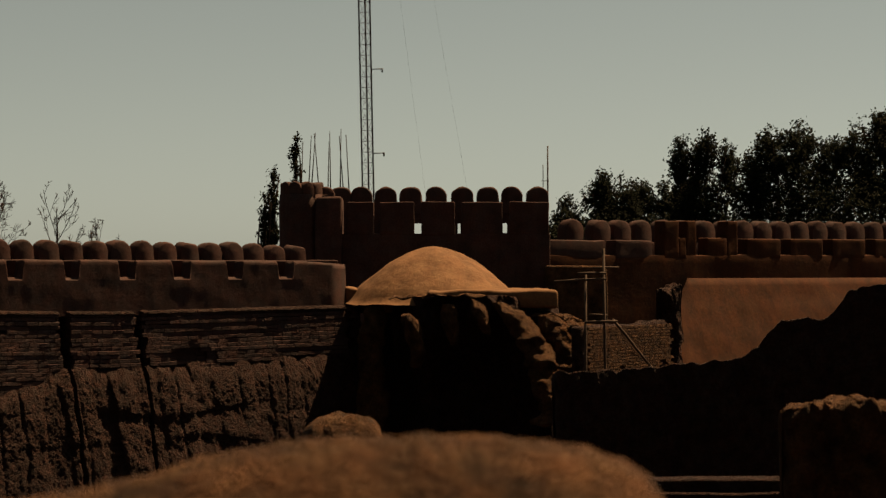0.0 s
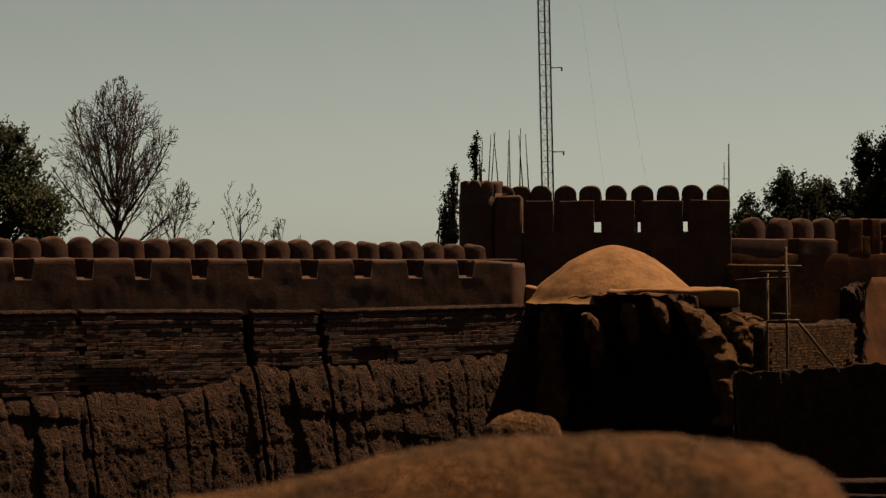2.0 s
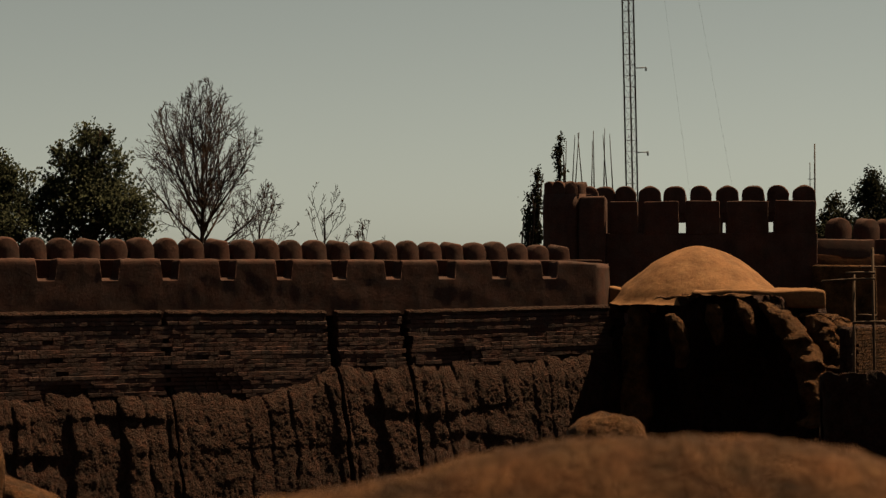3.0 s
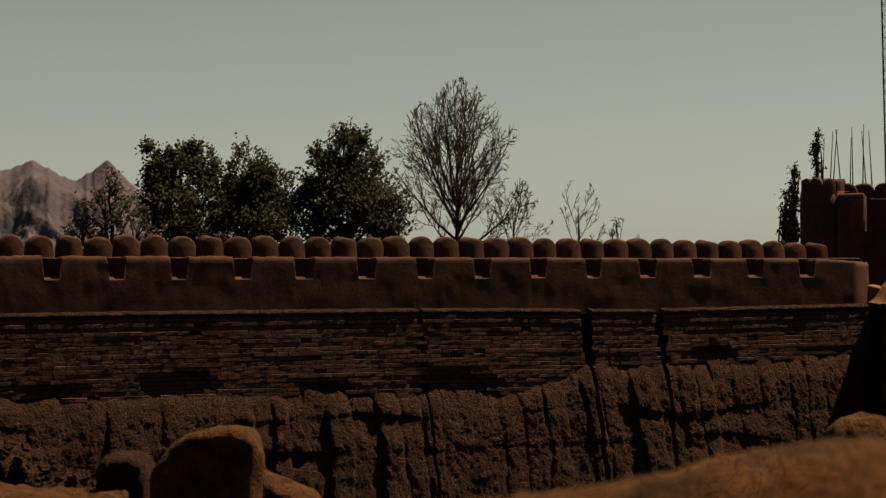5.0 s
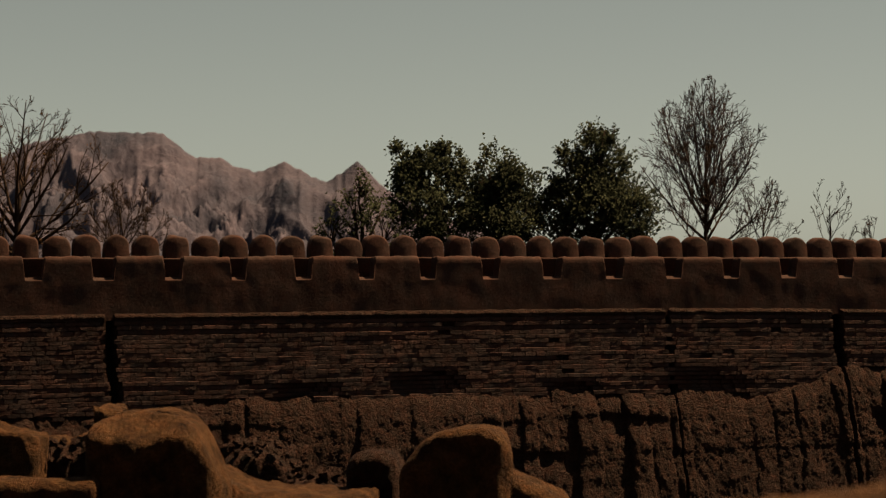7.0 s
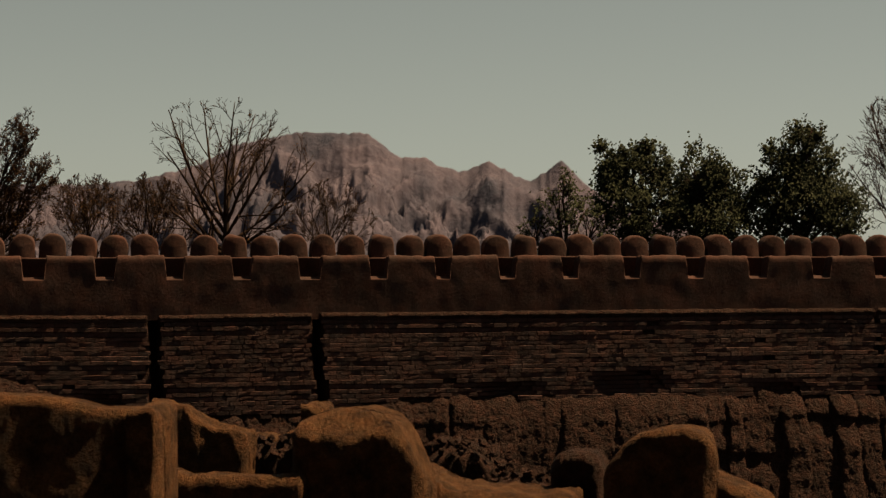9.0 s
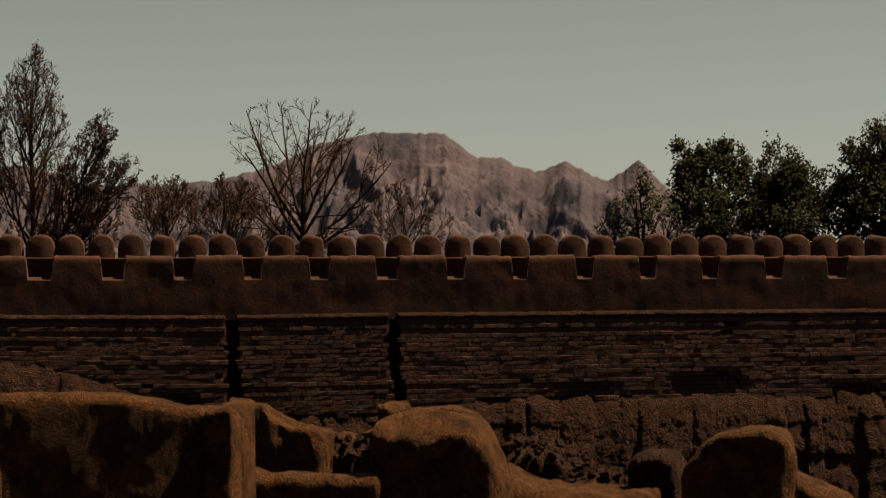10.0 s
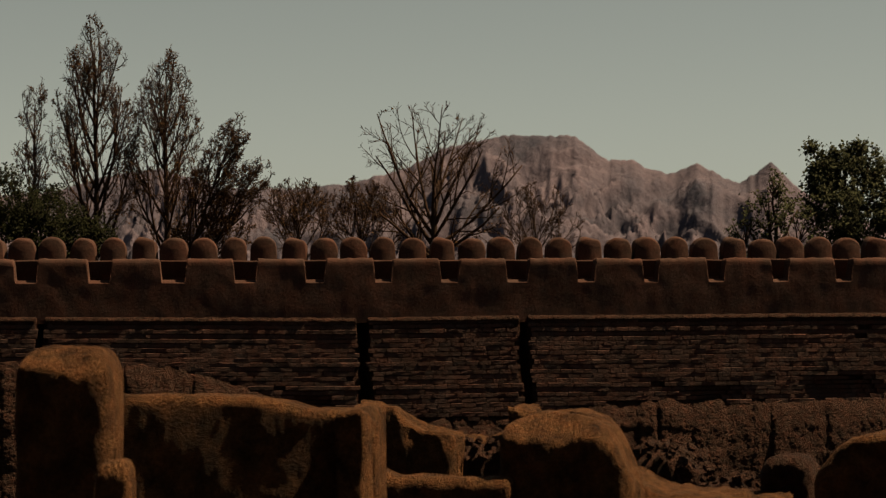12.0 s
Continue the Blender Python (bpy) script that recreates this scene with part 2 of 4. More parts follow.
tagged(back, "unseen high wall added behind the roof terrace to block sky light", "wall", kind="structure")

# ---- the long wall ----
WALL = pose(*polar(-37.5, 42.5), 0, 0, 37.5)
wall = thing("wall_west", WALL, "long eroded mud-brick fortress wall with crenellated parapets", "fortress wall", kind="structure")
S0, S1 = -13.0, 29.9


def s_at(az):
    return 42.5 * math.tan(radians(az + 37.5))


ledge_z = table([(S0, 7.08), (-4, 7.09), (2, 7.05), (5.5, 7.09), (8, 7.09), (11, 7.11), (17, 7.12), (20, 7.10), (23, 7.05), (25, 7.07), (29, 7.12), (31, 7.12)])
CRACKS = [(s_at(-43.26), 0.16), (s_at(-34.54), 0.24), (s_at(-30.11), 0.20), (s_at(-14.9), 0.10), (s_at(-10.35), 0.22), (s_at(-8.38), 0.19), (29.6, 0.16)]
brick_foot = table([(S0, 6.3), (s_at(-42), 6.25), (s_at(-39.5), 6.15), (s_at(-37.5), 5.7), (s_at(-36.2), 5.2), (s_at(-33), 5.1), (s_at(-29.5), 5.15), (s_at(-28), 5.4), (s_at(-26.2), 5.45),
                    (s_at(-22), 5.35), (s_at(-18), 5.4), (s_at(-12.2), 5.3), (s_at(-11.2), 5.55), (s_at(-10.4), 5.85), (s_at(-6.3), 5.85), (s_at(-3.2), 6.05), (31, 6.1)])


LEAN = 0.13  # the wall's face leans back as it rises


def crack(s, z):
    """How deep the wall is split at that place, 0 to 1."""
    d = 0.0
    for c, w in CRACKS:
        o = abs(s - c - 0.05 * wob(c, z * 1.7, 0.5) - (7.1 - z) * 0.03)
        ww = w * 0.72 * (0.75 + 0.35 * wob(c * 3, z * 1.3, 2.0)) * (1.0 if z > brick_foot(s) else 0.45)
        d = max(d, min(1.0, max(0.0, (ww - o) / 0.06)))
    return d


HOLLOWS = [(s_at(-7.0), 6.02, 0.60, 0.20), (s_at(-14.06), 5.52, 0.95, 0.26), (s_at(-17.6), 5.45, 0.5, 0.16), (s_at(-21.66), 5.62, 0.80, 0.25), (s_at(-24.9), 5.55, 0.6, 0.15), (s_at(-36.0), 5.35, 0.5, 0.2)]


def hollow_at(s, z):
    """Where the lowest courses have fallen out, 0 to 1."""
    d = 0.0
    for c, h, w, t in HOLLOWS:
        if abs(s - c) < 2.5 * w:
            d = max(d, math.exp(-(((s - c) / w) ** 2 + ((z - h) / t) ** 2 + 0.5 * wob(s * 2.5, z * 4, 1)) ** 2))
    return d


def rough(x, y, z, octaves, seed):
    """Noise with strong fine grain, for crumbling earth."""
    return noise.fractal(Vector((x + seed * 7.31, y - seed * 3.17, z + seed * 1.93)), 0.55, 2.1, octaves)


def bulge(s, z):
    """How far the worn foot of the wall stands out before the brickwork."""
    u = s / 0.50 + 0.9 * wob(s * 0.55, z * 0.2, 2.0) + 0.16 * wob(s * 2.0, z * 1.4, 5.0)
    cell = math.floor(u)
    edge = min(u - cell, cell + 1 - u) * 2.0
    own = noise.cell(Vector((cell + 0.5, 0.5, 0.5)))
    deep = noise.cell(Vector((cell + 0.5, 7.5, 0.5)))
    split = min(1.0, max(0.0, 0.40 + 1.7 * wob(s * 0.21, 4.0, 8.0)))
    rounded = 1 - math.sqrt(max(0.0, 1 - (1 - edge) ** 2))
    low = brick_foot(s) + 0.04 + split * (0.16 * (own - 0.5) - 0.16 * rounded) + 0.09 * rough(s * 1.6, 1, 0.7, 4, 3.0)
    d = low - z
    if d < -0.02:
        return 0.035 - 0.22 * hollow_at(s, z)
    out = 0.05 + (0.20 + 0.06 * (deep - 0.5)) * (1 - math.exp(-d * 4.0)) + 0.05 * d
    gully = math.exp(-(edge / 0.20) ** 2) * (0.2 + 0.8 * split) * (0.2 + 1.0 * abs(wob(s * 0.9, z * 0.8, 11.0)))
    out -= (0.06 + 0.12 * deep) * gully * min(1, d * 4)
    out += 0.030 * rough(s * 1.3, z * 1.2, 0.0, 3, 2.0) + 0.015 * rough(s * 5.0, z * 4.0, 0.0, 3, 6.0) + 0.020 * (0.4 - abs(rough(s * 12.0, z * 9.5, 0.5, 2, 4.0)))
    # the face steps back under the first tier, and again lower down
    for zt, deepness, seed in ((4.78, 0.09, 3.0), (4.1, 0.08, 5.0)):
        o = z - zt - 0.22 * wob(s * 0.35, seed, 3) - 0.06 * wob(s * 2.2, seed, 1)
        out -= deepness * math.exp(-(o / (0.07 if o > 0 else 0.30)) ** 2) * min(1.0, max(0.0, 0.25 + 1.5 * wob(s * 0.45, seed, 6)))
    return max(-0.08, out)


vs = []
zs = list(np.linspace(0.0, 2.8, 8)) + list(np.arange(2.83, 3.8, 0.03)) + list(np.arange(3.82, 6.4, 0.019)) + list(np.arange(6.42, 7.0, 0.05))
cols = np.arange(S0, S1 + 1.4, 0.02)
for s in cols:
    # past the parapet only the worn foot goes on, up against the bastion
    zl = ledge_z(s) if s < S1 else 6.15 - 0.25 * (s - S1) + 0.10 * wob(s * 3, 0, 0)
    for z in zs:
        zz = min(z, zl)
        c = crack(s, zz)
        y = -bulge(s, zz) * (1 - 0.6 * c) + 0.40 * c - LEAN * (7.1 - zz)
        vs.append((s, y, zz - (0.02 if z < 6.9 else 0)))
    ck = crack(s, zl)
    vs.append((s, -0.13 + 0.03 * fbm(s * 3, 0, 2, 4) + 0.5 * ck, zl - 0.03 + 0.02 * wob(s * 5, 1, 0)))
    vs.append((s, -0.10 + 0.03 * fbm(s * 3, 1, 2, 4) + 0.5 * ck, zl + 0.015 + 0.015 * wob(s * 5, 1, 0)))
    vs.append((s, 0.06 + 0.4 * ck, zl + 0.055 + 0.02 * wob(s * 4, 3, 0)))
    vs.append((s, 0.5, zl - 0.06))
    vs.append((s, 0.5, 0.0))
part("eroded_base", mesh("eroded_base", vs, grid_faces(len(cols), len(zs) + 5), EARTH), wall, "deeply gullied eroded earth foot of the wall")

core = box_mesh("core", PLASTER, S1 - S0, 2.6, 7.06, 0.0, 0.0, 1, 1, 0)
part("core", core, wall).matrix_basis = pose((S0 + S1) / 2, 0.5, 0)

# inner parapet: one plastered skin with square blocks and notches
BLOCKS = [-12.3, -10.9, -9.5, -8.1, -6.7, -5.3, -3.85, -2.38, -0.89, 0.55, 1.95, 3.31, 4.69, 6.14, 7.52, 8.86, 10.24, 11.59, 12.96, 14.35, 15.78, 17.2, 18.59, 19.97, 21.38, 22.77, 24.2, 25.67, 27.12, 29.02]


def parapet_top(s):
    best = 0.0
    for i, c in enumerate(BLOCKS):
        if abs(s - c) > 1.3:
            continue
        hw = (0.515 if i < len(BLOCKS) - 1 else 0.95) + 0.03 * wob(i * 1.7, 2, 0) + 0.012 * wob(s * 3, i, 3)
        best = max(best, min(1.0, max(0.0, (hw - abs(s - c)) / 0.035)) ** 0.6)
    z = 8.295 - 0.0035 * max(0, s - 12) + 0.014 * wob(s * 0.7, 0, 4) + 0.014 * rough(s * 5, 0, 1, 4, 2.0)
    if s > 28.4:
        z -= 0.05 * (s - 28.4)
    sill = 7.86 + 0.02 * wob(s * 2.1, 3, 1)
    return sill + (z - sill) * best


cols = [S0]
while cols[-1] < S1 - 0.01:
    near = min(abs(abs(cols[-1] - c) - 0.51) for c in BLOCKS)
    cols.append(cols[-1] + (0.022 if near < 0.12 else 0.035))
vs = []
for s in cols:
    zt = parapet_top(s)
    front = [7.0, 7.1, 7.22, 7.35, 7.48, 7.6, 7.7, 7.8, 7.86, 7.95, 8.05, 8.15, 8.22]
    corner = max(0.0, s - (S1 - 0.75)) / 0.75
    y0 = 0.03 + 0.42 * corner ** 1.7
    for z in front:
        zz = min(z, zt - 0.04)
        vs.append((s, y0 + 0.03 * (zz - 7.0) + 0.012 * fbm(s * 0.9, zz * 1.4, 2, 4) + 0.004 * wob(s * 4, zz * 4, 1), zz))
    vs.append((s, y0 + 0.06, zt - 0.004))
    vs.append((s, min(0.46, y0 + 0.12), zt + 0.016))
    vs.append((s, 0.42 + 0.05 * corner, zt))
    vs.append((s, 0.49, zt - 0.02))
    vs.append((s, 0.50, 7.0))
fs = grid_faces(len(cols), 18)
fs.append(tuple(range((len(cols) - 1) * 18, len(cols) * 18))[::-1])
part("parapet", mesh("parapet", vs, fs, PLASTER), wall, "smooth mud-plastered parapet with square blocks")

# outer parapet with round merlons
leaned_parapet = box_mesh("outer_parapet", PLASTER, S1 - S0, 0.4, 1.2, 0.05, 0.03, 1.1, 5.0, 60)
# sheared toward the camera so that less sky light reaches it behind the notches
leaned_parapet.transform(Matrix(((1, 0, 0, 0), (0, 1, -0.6, 0), (0, 0, 1, 0), (0, 0, 0, 1))))
part("outer_parapet", leaned_parapet, wall).matrix_basis = pose((S0 + S1) / 2, 1.49, 7.08)
MERLONS = [merlon_mesh(0.55, 0.42, 0.90, k * 3.3) for k in range(5)]
for k in range(-12, 55):
    s = -4.757 + 0.6215 * k
    low = 0.05 if k > 52 else 0.0
    m = part("merlon", MERLONS[k % 5], wall)
    m.matrix_basis = pose(s + 0.02 * wob(k * 1.3, 0, 0), 0.98, 7.854 - low - max(0, k - 40) * 0.004, 2 * wob(k, 3, 0), 2.5 * wob(k, 7, 0), 4 * wob(k, 1, 0)) @ Matrix.Diagonal((1 + 0.06 * wob(k * 1.1, 9, 0), 1, 1 + 0.05 * wob(k * 0.7, 4, 0), 1))

# ---- dome and the bastion under it ----
dome_c = polar(-0.27, 52.6)
dome = thing("dome", pose(dome_c.x, dome_c.y, 7.2), "low rounded dome of straw-flecked mud plaster", "dome")
R, H = 1.98, 1.45
vs = []
NA, NR = 96, 30
for i in range(NA):
    a = 2 * math.pi * i / NA
    for j in range(NR):
        f = j / (NR - 1)
        r = R * f * 1.15
        z = H * (1 - f ** 1.72 * 1.0) if f < 0.86 else H * (1 - 0.86 ** 1.72 * 1.0) * max(0.0, 1 - (f - 0.86) / 0.14) ** 1.6
        k = 0.035
        x, y = r * math.cos(a), r * math.sin(a)
        vs.append((x + k * wob(x * 2, y * 2, z * 2, 3), y, z - 0.02 + k * 1.2 * fbm(x * 1.6, y * 1.6, z, 4, 5) * min(1, f * 4)))
part("shell", mesh("shell", vs, [f[::-1] for f in grid_faces(NA, NR, True)], DOME), dome)

vs = []
for i in range(72):
    a = 2 * math.pi * i / 72
    for j in range(9):
        b = math.pi * j / 8
        r = 1.98 - 0.55 * max(0.0, -0.8 * math.cos(a) - 0.6 * math.sin(a)) + 0.24 * math.cos(b)
        z = 0.10 + 0.20 * math.sin(b)
        k = 0.05 * fbm(math.cos(a) * 3, math.sin(a) * 3, b, 4, 9)
        vs.append((r * math.cos(a) * (1 + k), r * math.sin(a) * (1 + k), z + k - 0.12))
part("skirt", mesh("skirt", vs, grid_faces(72, 9, True), DOME), dome, "flared worn plaster skirt")

ramp_top = table([(-2.3, 0.44), (-2.0, 0.38), (-1.8, 0.32), (-1.6, 0.30), (-1.4, 0.34), (-1.0, 0.5), (-0.6, 0.7)])
part("ramp", slab("ramp", DOME, -2.25, -0.6, ramp_top, -0.25, 0.9, 0.02, 2.4, round_=0.08, nx=60, end=40, seed=31, dz=0.06, tall=0.9), dome, "worn plaster ramp against the parapet").matrix_basis = pose(0, 0.45, 0)

bastion = thing("bastion", pose(0.25, 54.2, 0), "collapsed earthen bastion with deep shadowed hollows", "bastion ruin", kind="structure")
vs = []
NA, NZ = 240, 90
for i in range(NA):
    a = -math.pi * (0.02 + 0.96 * i / (NA - 1))
    for j in range(NZ + 2):
        f = min(1.0, j / (NZ - 1))
        z = (7.42 + 0.07 * fbm(a * 3, 0, 1, 3)) * f
        # plan is wide and blunt, with a rib at its right
        ex, ey = spow(math.cos(a), 0.7), spow(math.sin(a), 0.7)
        rx, ry = 2.55, 4.55
        x, y = rx * ex, ry * ey
        g = noise.noise(Vector((a * 5.0 + 0.3 * wob(a * 3, z, 0), z * 0.25, 1.0)))
        hollow = math.exp(-((x + 0.2) / 1.5) ** 2) * math.exp(-((z - 4.9) / 1.5) ** 4)
        k = 1 + 0.06 * g + 0.06 * fbm(x * 1.8, y * 0.6, z * 1.5, 5, 2) + 0.03 * fbm(x * 6, y, z * 5, 3, 4) + 0.06 * (1 - f) - 0.40 * hollow
        rib = 0.5 * math.exp(-((x - 2.0) / 0.35) ** 2) * max(0, 1 - abs(z - 5.2) / 2.2)
        flank = min(1.0, max(0.0, (x + 2.0) / 1.5))
        yy = y * k * (0.52 + 0.48 * flank * flank * (3 - 2 * flank)) - rib
        if j >= NZ:
            x, yy, z = x * 0.5, yy * 0.5, z + 0.02
        vs.append((x * ((1 if x > 0 else 0.86) + 0.05 * g + 0.06 * (1 - f)) + (0.55 * (1 - f) ** 0.6 if x > 0 else 0), yy, z))
part("eroded_mass", mesh("eroded_mass", vs, grid_faces(NA, NZ + 2), EARTH), bastion)
def rib(points, r0, r1, seed, name="rib", d=49.3):
    """A lumpy earth rib down the bastion's face; points are headings in degrees and heights."""
    base = [polar(az, d + off, z) for az, z, off in points]
    pts = []
    for i in range(len(base) - 1):
        pts += [base[i].lerp(base[i + 1], k / 14) for k in range(14)]
    pts.append(base[-1])
    vs, n, sides = [], len(pts), 26
    for i, c in enumerate(pts):
        r = r0 + (r1 - r0) * i / (n - 1)
        r *= 0.55 + 0.45 * min(1, i / 6, (n - 1 - i) / 6 + 0.3)
        for k in range(sides):
            a = 2 * math.pi * k / sides
            q = c + Vector((math.cos(a), math.sin(a), 0.0)) * r
            j = fbm(q.x * 2.6, q.y * 2.6, q.z * 2.2, 5, seed) * 0.45 + 0.16 * rough(q.x * 7, q.y * 7, q.z * 6, 3, seed)
            vs.append(c + (q - c) * (1 + j) + Vector((0, 0, 0.10 * wob(q.x * 4, q.y * 4, q.z * 3, seed))))
    fs = grid_faces(n, sides)
    fs += [(i * sides + sides - 1, (i + 1) * sides + sides - 1, (i + 1) * sides, i * sides) for i in range(n - 1)]
    fs += [tuple(range(sides)), tuple(range((n - 1) * sides, n * sides))[::-1]]
    # brighter than the mass behind, so that the ribs look sunlit
    ob = part(name, mesh(name, vs, fs, WORN_SUNLIT), bastion)
    ob.matrix_parent_inverse = bastion.matrix_world.inverted()
    return ob


bpy.context.view_layer.update()
rib([(1.5, 7.25, 0.3), (2.2, 6.7, 0.0), (2.6, 6.1, -0.3), (2.85, 5.5, -0.6), (3.15, 4.7, -0.9), (2.8, 4.45, -1.0)], 0.30, 0.42, 3)
rib([(0.9, 7.3, 0.2), (1.05, 6.9, 0.0), (1.2, 6.5, 0.1)], 0.22, 0.14, 5)
rib([(-1.0, 6.98, -0.1), (-0.82, 6.6, -0.1), (-0.7, 6.1, 0.0), (-0.75, 5.7, 0.2)], 0.2, 0.16, 7)
rib([(0.15, 7.2, 0.2), (0.22, 6.7, 0.1), (0.3, 6.3, 0.2)], 0.24, 0.12, 9)
rib([(-1.85, 7.2, 1.9), (-1.95, 6.5, 1.7), (-2.0, 5.5, 1.6), (-1.95, 4.0, 1.5)], 0.26, 0.35, 11)
rib([(2.7, 7.0, 1.0), (3.2, 6.85, 1.0), (3.6, 6.6, 0.9), (3.9, 6.2, 0.8), (4.1, 5.7, 0.7), (4.15, 4.8, 0.6)], 0.45, 0.5, 13)
rib([(2.9, 6.9, 0.6), (3.2, 6.3, 0.5), (3.4, 5.6, 0.4), (3.4, 4.6, 0.3)], 0.4, 0.5, 15)
rib([(-1.4, 7.35, 0.4), (-0.8, 7.4, 0.35), (-0.2, 7.42, 0.3), (0.5, 7.42, 0.3), (1.1, 7.4, 0.35)], 0.20, 0.2, 17, "crust")

plinth = part("plinth", box_mesh("plinth", DOME, 3.1, 5.0, 0.4, 0.08, 0.07, 1.6, 4, 12), bastion, "thick plastered slab under the dome")
plinth.matrix_basis = pose(0.93, -4.25, 7.14)

# ---- tower ----
tower = thing("tower", pose(0, 58, 0), "square crenellated mud tower with slit openings", "tower", kind="structure")
part("body", box_mesh("body", PLASTER, 5.9, 4.6, 9.0, 0.05, 0.03, 0.9, 4, 12), tower).matrix_basis = pose(0.04, 0, 0.06)
EDGES = [(-2.88, -2.84), (-2.70, -1.93), (-1.76, -0.80), (-0.60, 0.33), (0.53, 1.66), (1.84, 2.95)]
for k, (a, b) in enumerate(EDGES[1:]):
    part("parapet_block", box_mesh("parapet_block", PLASTER, b - a, 0.42, 0.93, 0.03, 0.02, 1.6, k + 20, 6), tower).matrix_basis = pose((a + b) / 2, 0.0, 9.0)
for a, b in ((2.53, 2.95),):
    part("side_parapet", box_mesh("side_parapet", PLASTER, b - a, 4.0, 0.9, 0.04, 0.02, 1.2, 31, 8), tower).matrix_basis = pose((a + b) / 2, 0.45, 9.0)
# the outer parapet is pierced by small openings
OPEN = [(-0.88, -0.58), (0.44, 0.52), (1.68, 1.92)]
solid = [(-3.4, -0.88), (-0.58, 0.44), (0.52, 1.68), (1.92, 2.95)]
for a, b in solid:
    part("outer_parapet", box_mesh("outer_parapet", PLASTER, b - a, 0.4, 0.80, 0.03, 0.02, 1.6, a + 40, 4), tower).matrix_basis = pose((a + b) / 2, 4.1, 9.05)
for a, b in OPEN:
    part("lintel", box_mesh("lintel", PLASTER, b - a + 0.04, 0.38, 0.42, 0.02, 0.02, 1.6, a + 50, 3), tower).matrix_basis = pose((a + b) / 2, 4.11, 9.43)
big_merlon = [merlon_mesh(0.66, 0.45, 0.80, 40 + k) for k in range(3)]
for k, x in enumerate((-3.05, -2.42, -1.70, -0.96, -0.20, 0.58, 1.34, 2.06, 2.82)):
    part("merlon", big_merlon[k % 3], tower).matrix_basis = pose(x, 4.05, 9.72, 0, 2 * wob(k, 5, 1), 0)

turret = thing("turret", pose(-3.95, 58.4, 0), "round corner turret with worn merlons", "turret", kind="structure")
vs = []
for i in range(48):
    a = 2 * math.pi * i / 48
    for j in range(24):
        z = 10.15 * j / 23
        r = 0.62 + 0.012 * (10.2 - z) + 0.03 * wob(math.cos(a) * 2, math.sin(a) * 2, z, 3)
        vs.append((r * math.cos(a), r * math.sin(a), z))
    vs.append((0, 0, 10.15))
part("body", mesh("body", vs, grid_faces(48, 25, True), PLASTER), turret)
for k, turn in enumerate((-175, -140, -105, -70, -35, 10, 90)):
    a = radians(turn)
    part("merlon", merlon_mesh(0.36, 0.3, 0.55, 60 + k), turret).matrix_basis = pose(0.60 * math.cos(a), 0.60 * math.sin(a), 9.95, 0, 0, turn + 90)
step = thing("turret_step", pose(-3.18, 57.75, 0), "plastered stair block beside the turret", "buttress", kind="structure")
part("body", box_mesh("body", PLASTER, 0.72, 1.4, 10.08, 0.08, 0.04, 1.0, 8, 10), step)
part("merlon", merlon_mesh(0.5, 0.4, 0.35, 71), step).matrix_basis = pose(-0.1, 0.5, 10.0)

# ---- right hand walls ----
EAST = 39.0  # the way that wall runs, in degrees, turned until its face catches the sun
RW = pose(3.0, 60.0, 0, 0, 0, EAST)
rwall = thing("wall_east", RW, "crenellated plastered wall above a sloping apron", "fortress wall", kind="structure")


def rx(az, back=0.0):
    """Place along that wall, or so far behind its face, from a heading."""
    k = math.tan(radians(az))
    c, s = math.cos(radians(EAST)), math.sin(radians(EAST))
    return (60.0 * k - 3.0 + back * (c * k + s)) / (c - s * k)


def eye_scaled(x, z):
    """Height scaled about eye level along the wall, to fit the camera's view."""
    return 8.0 + (z - 8.0) * (1 + 0.0055 * x)


def head(px):
    return math.degrees(math.atan((px - 784) / 3688.0))


TOP, TALL = 8.96, 9.48


def fit_heights(me, x0):
    """Scale the upper part of a mesh that starts at the ground to fit the camera's view."""
    for v in me.vertices:
        if v.co.z > 7.0:
            v.co.z = eye_scaled(v.co.x + x0, v.co.z)
    return me


part("body", fit_heights(box_mesh("body", RED_PLASTER, 26, 2.8, 8.48, 0.04, 0.03, 0.8, 14, 36), 12.9), rwall).matrix_basis = pose(12.9, 0.0, 0)
RBLOCKS = [(968, 1071, TOP - 0.06), (1090, 1155, TOP - 0.06), (1176, 1202, TALL), (1202, 1215, TOP + 0.03), (1215, 1233, TALL), (1253, 1287, TOP + 0.02), (1287, 1306, TALL), (1323, 1382, TOP), (1399, 1456, TOP), (1474, 1531, TOP), (1549, 1606, TOP), (1622, 1680, TOP)]
for k, (a, b, zt) in enumerate(RBLOCKS):
    xa, xb = rx(head(a)), rx(head(b))
    zb = eye_scaled(xa, 8.36)
    # redder plaster stands in for sun glow, greyer left blocks for shade
    part("parapet_block", box_mesh("parapet_block", PLASTER if k < 2 else RED_PLASTER, xb - xa, 0.45, eye_scaled(xa, zt) - zb, 0.04, 0.02, 1.8, k + 80, 5), rwall).matrix_basis = pose((xa + xb) / 2, 0.0, zb)
part("outer_parapet", fit_heights(box_mesh("outer_parapet", PLASTER, 26, 0.4, 8.89, 0.03, 0.02, 1.1, 15, 36), 12.9), rwall).matrix_basis = pose(12.9, 2.9, 0)
right_merlon = [merlon_mesh(0.66, 0.42, 0.78, 90 + k, PLASTER) for k in range(4)]
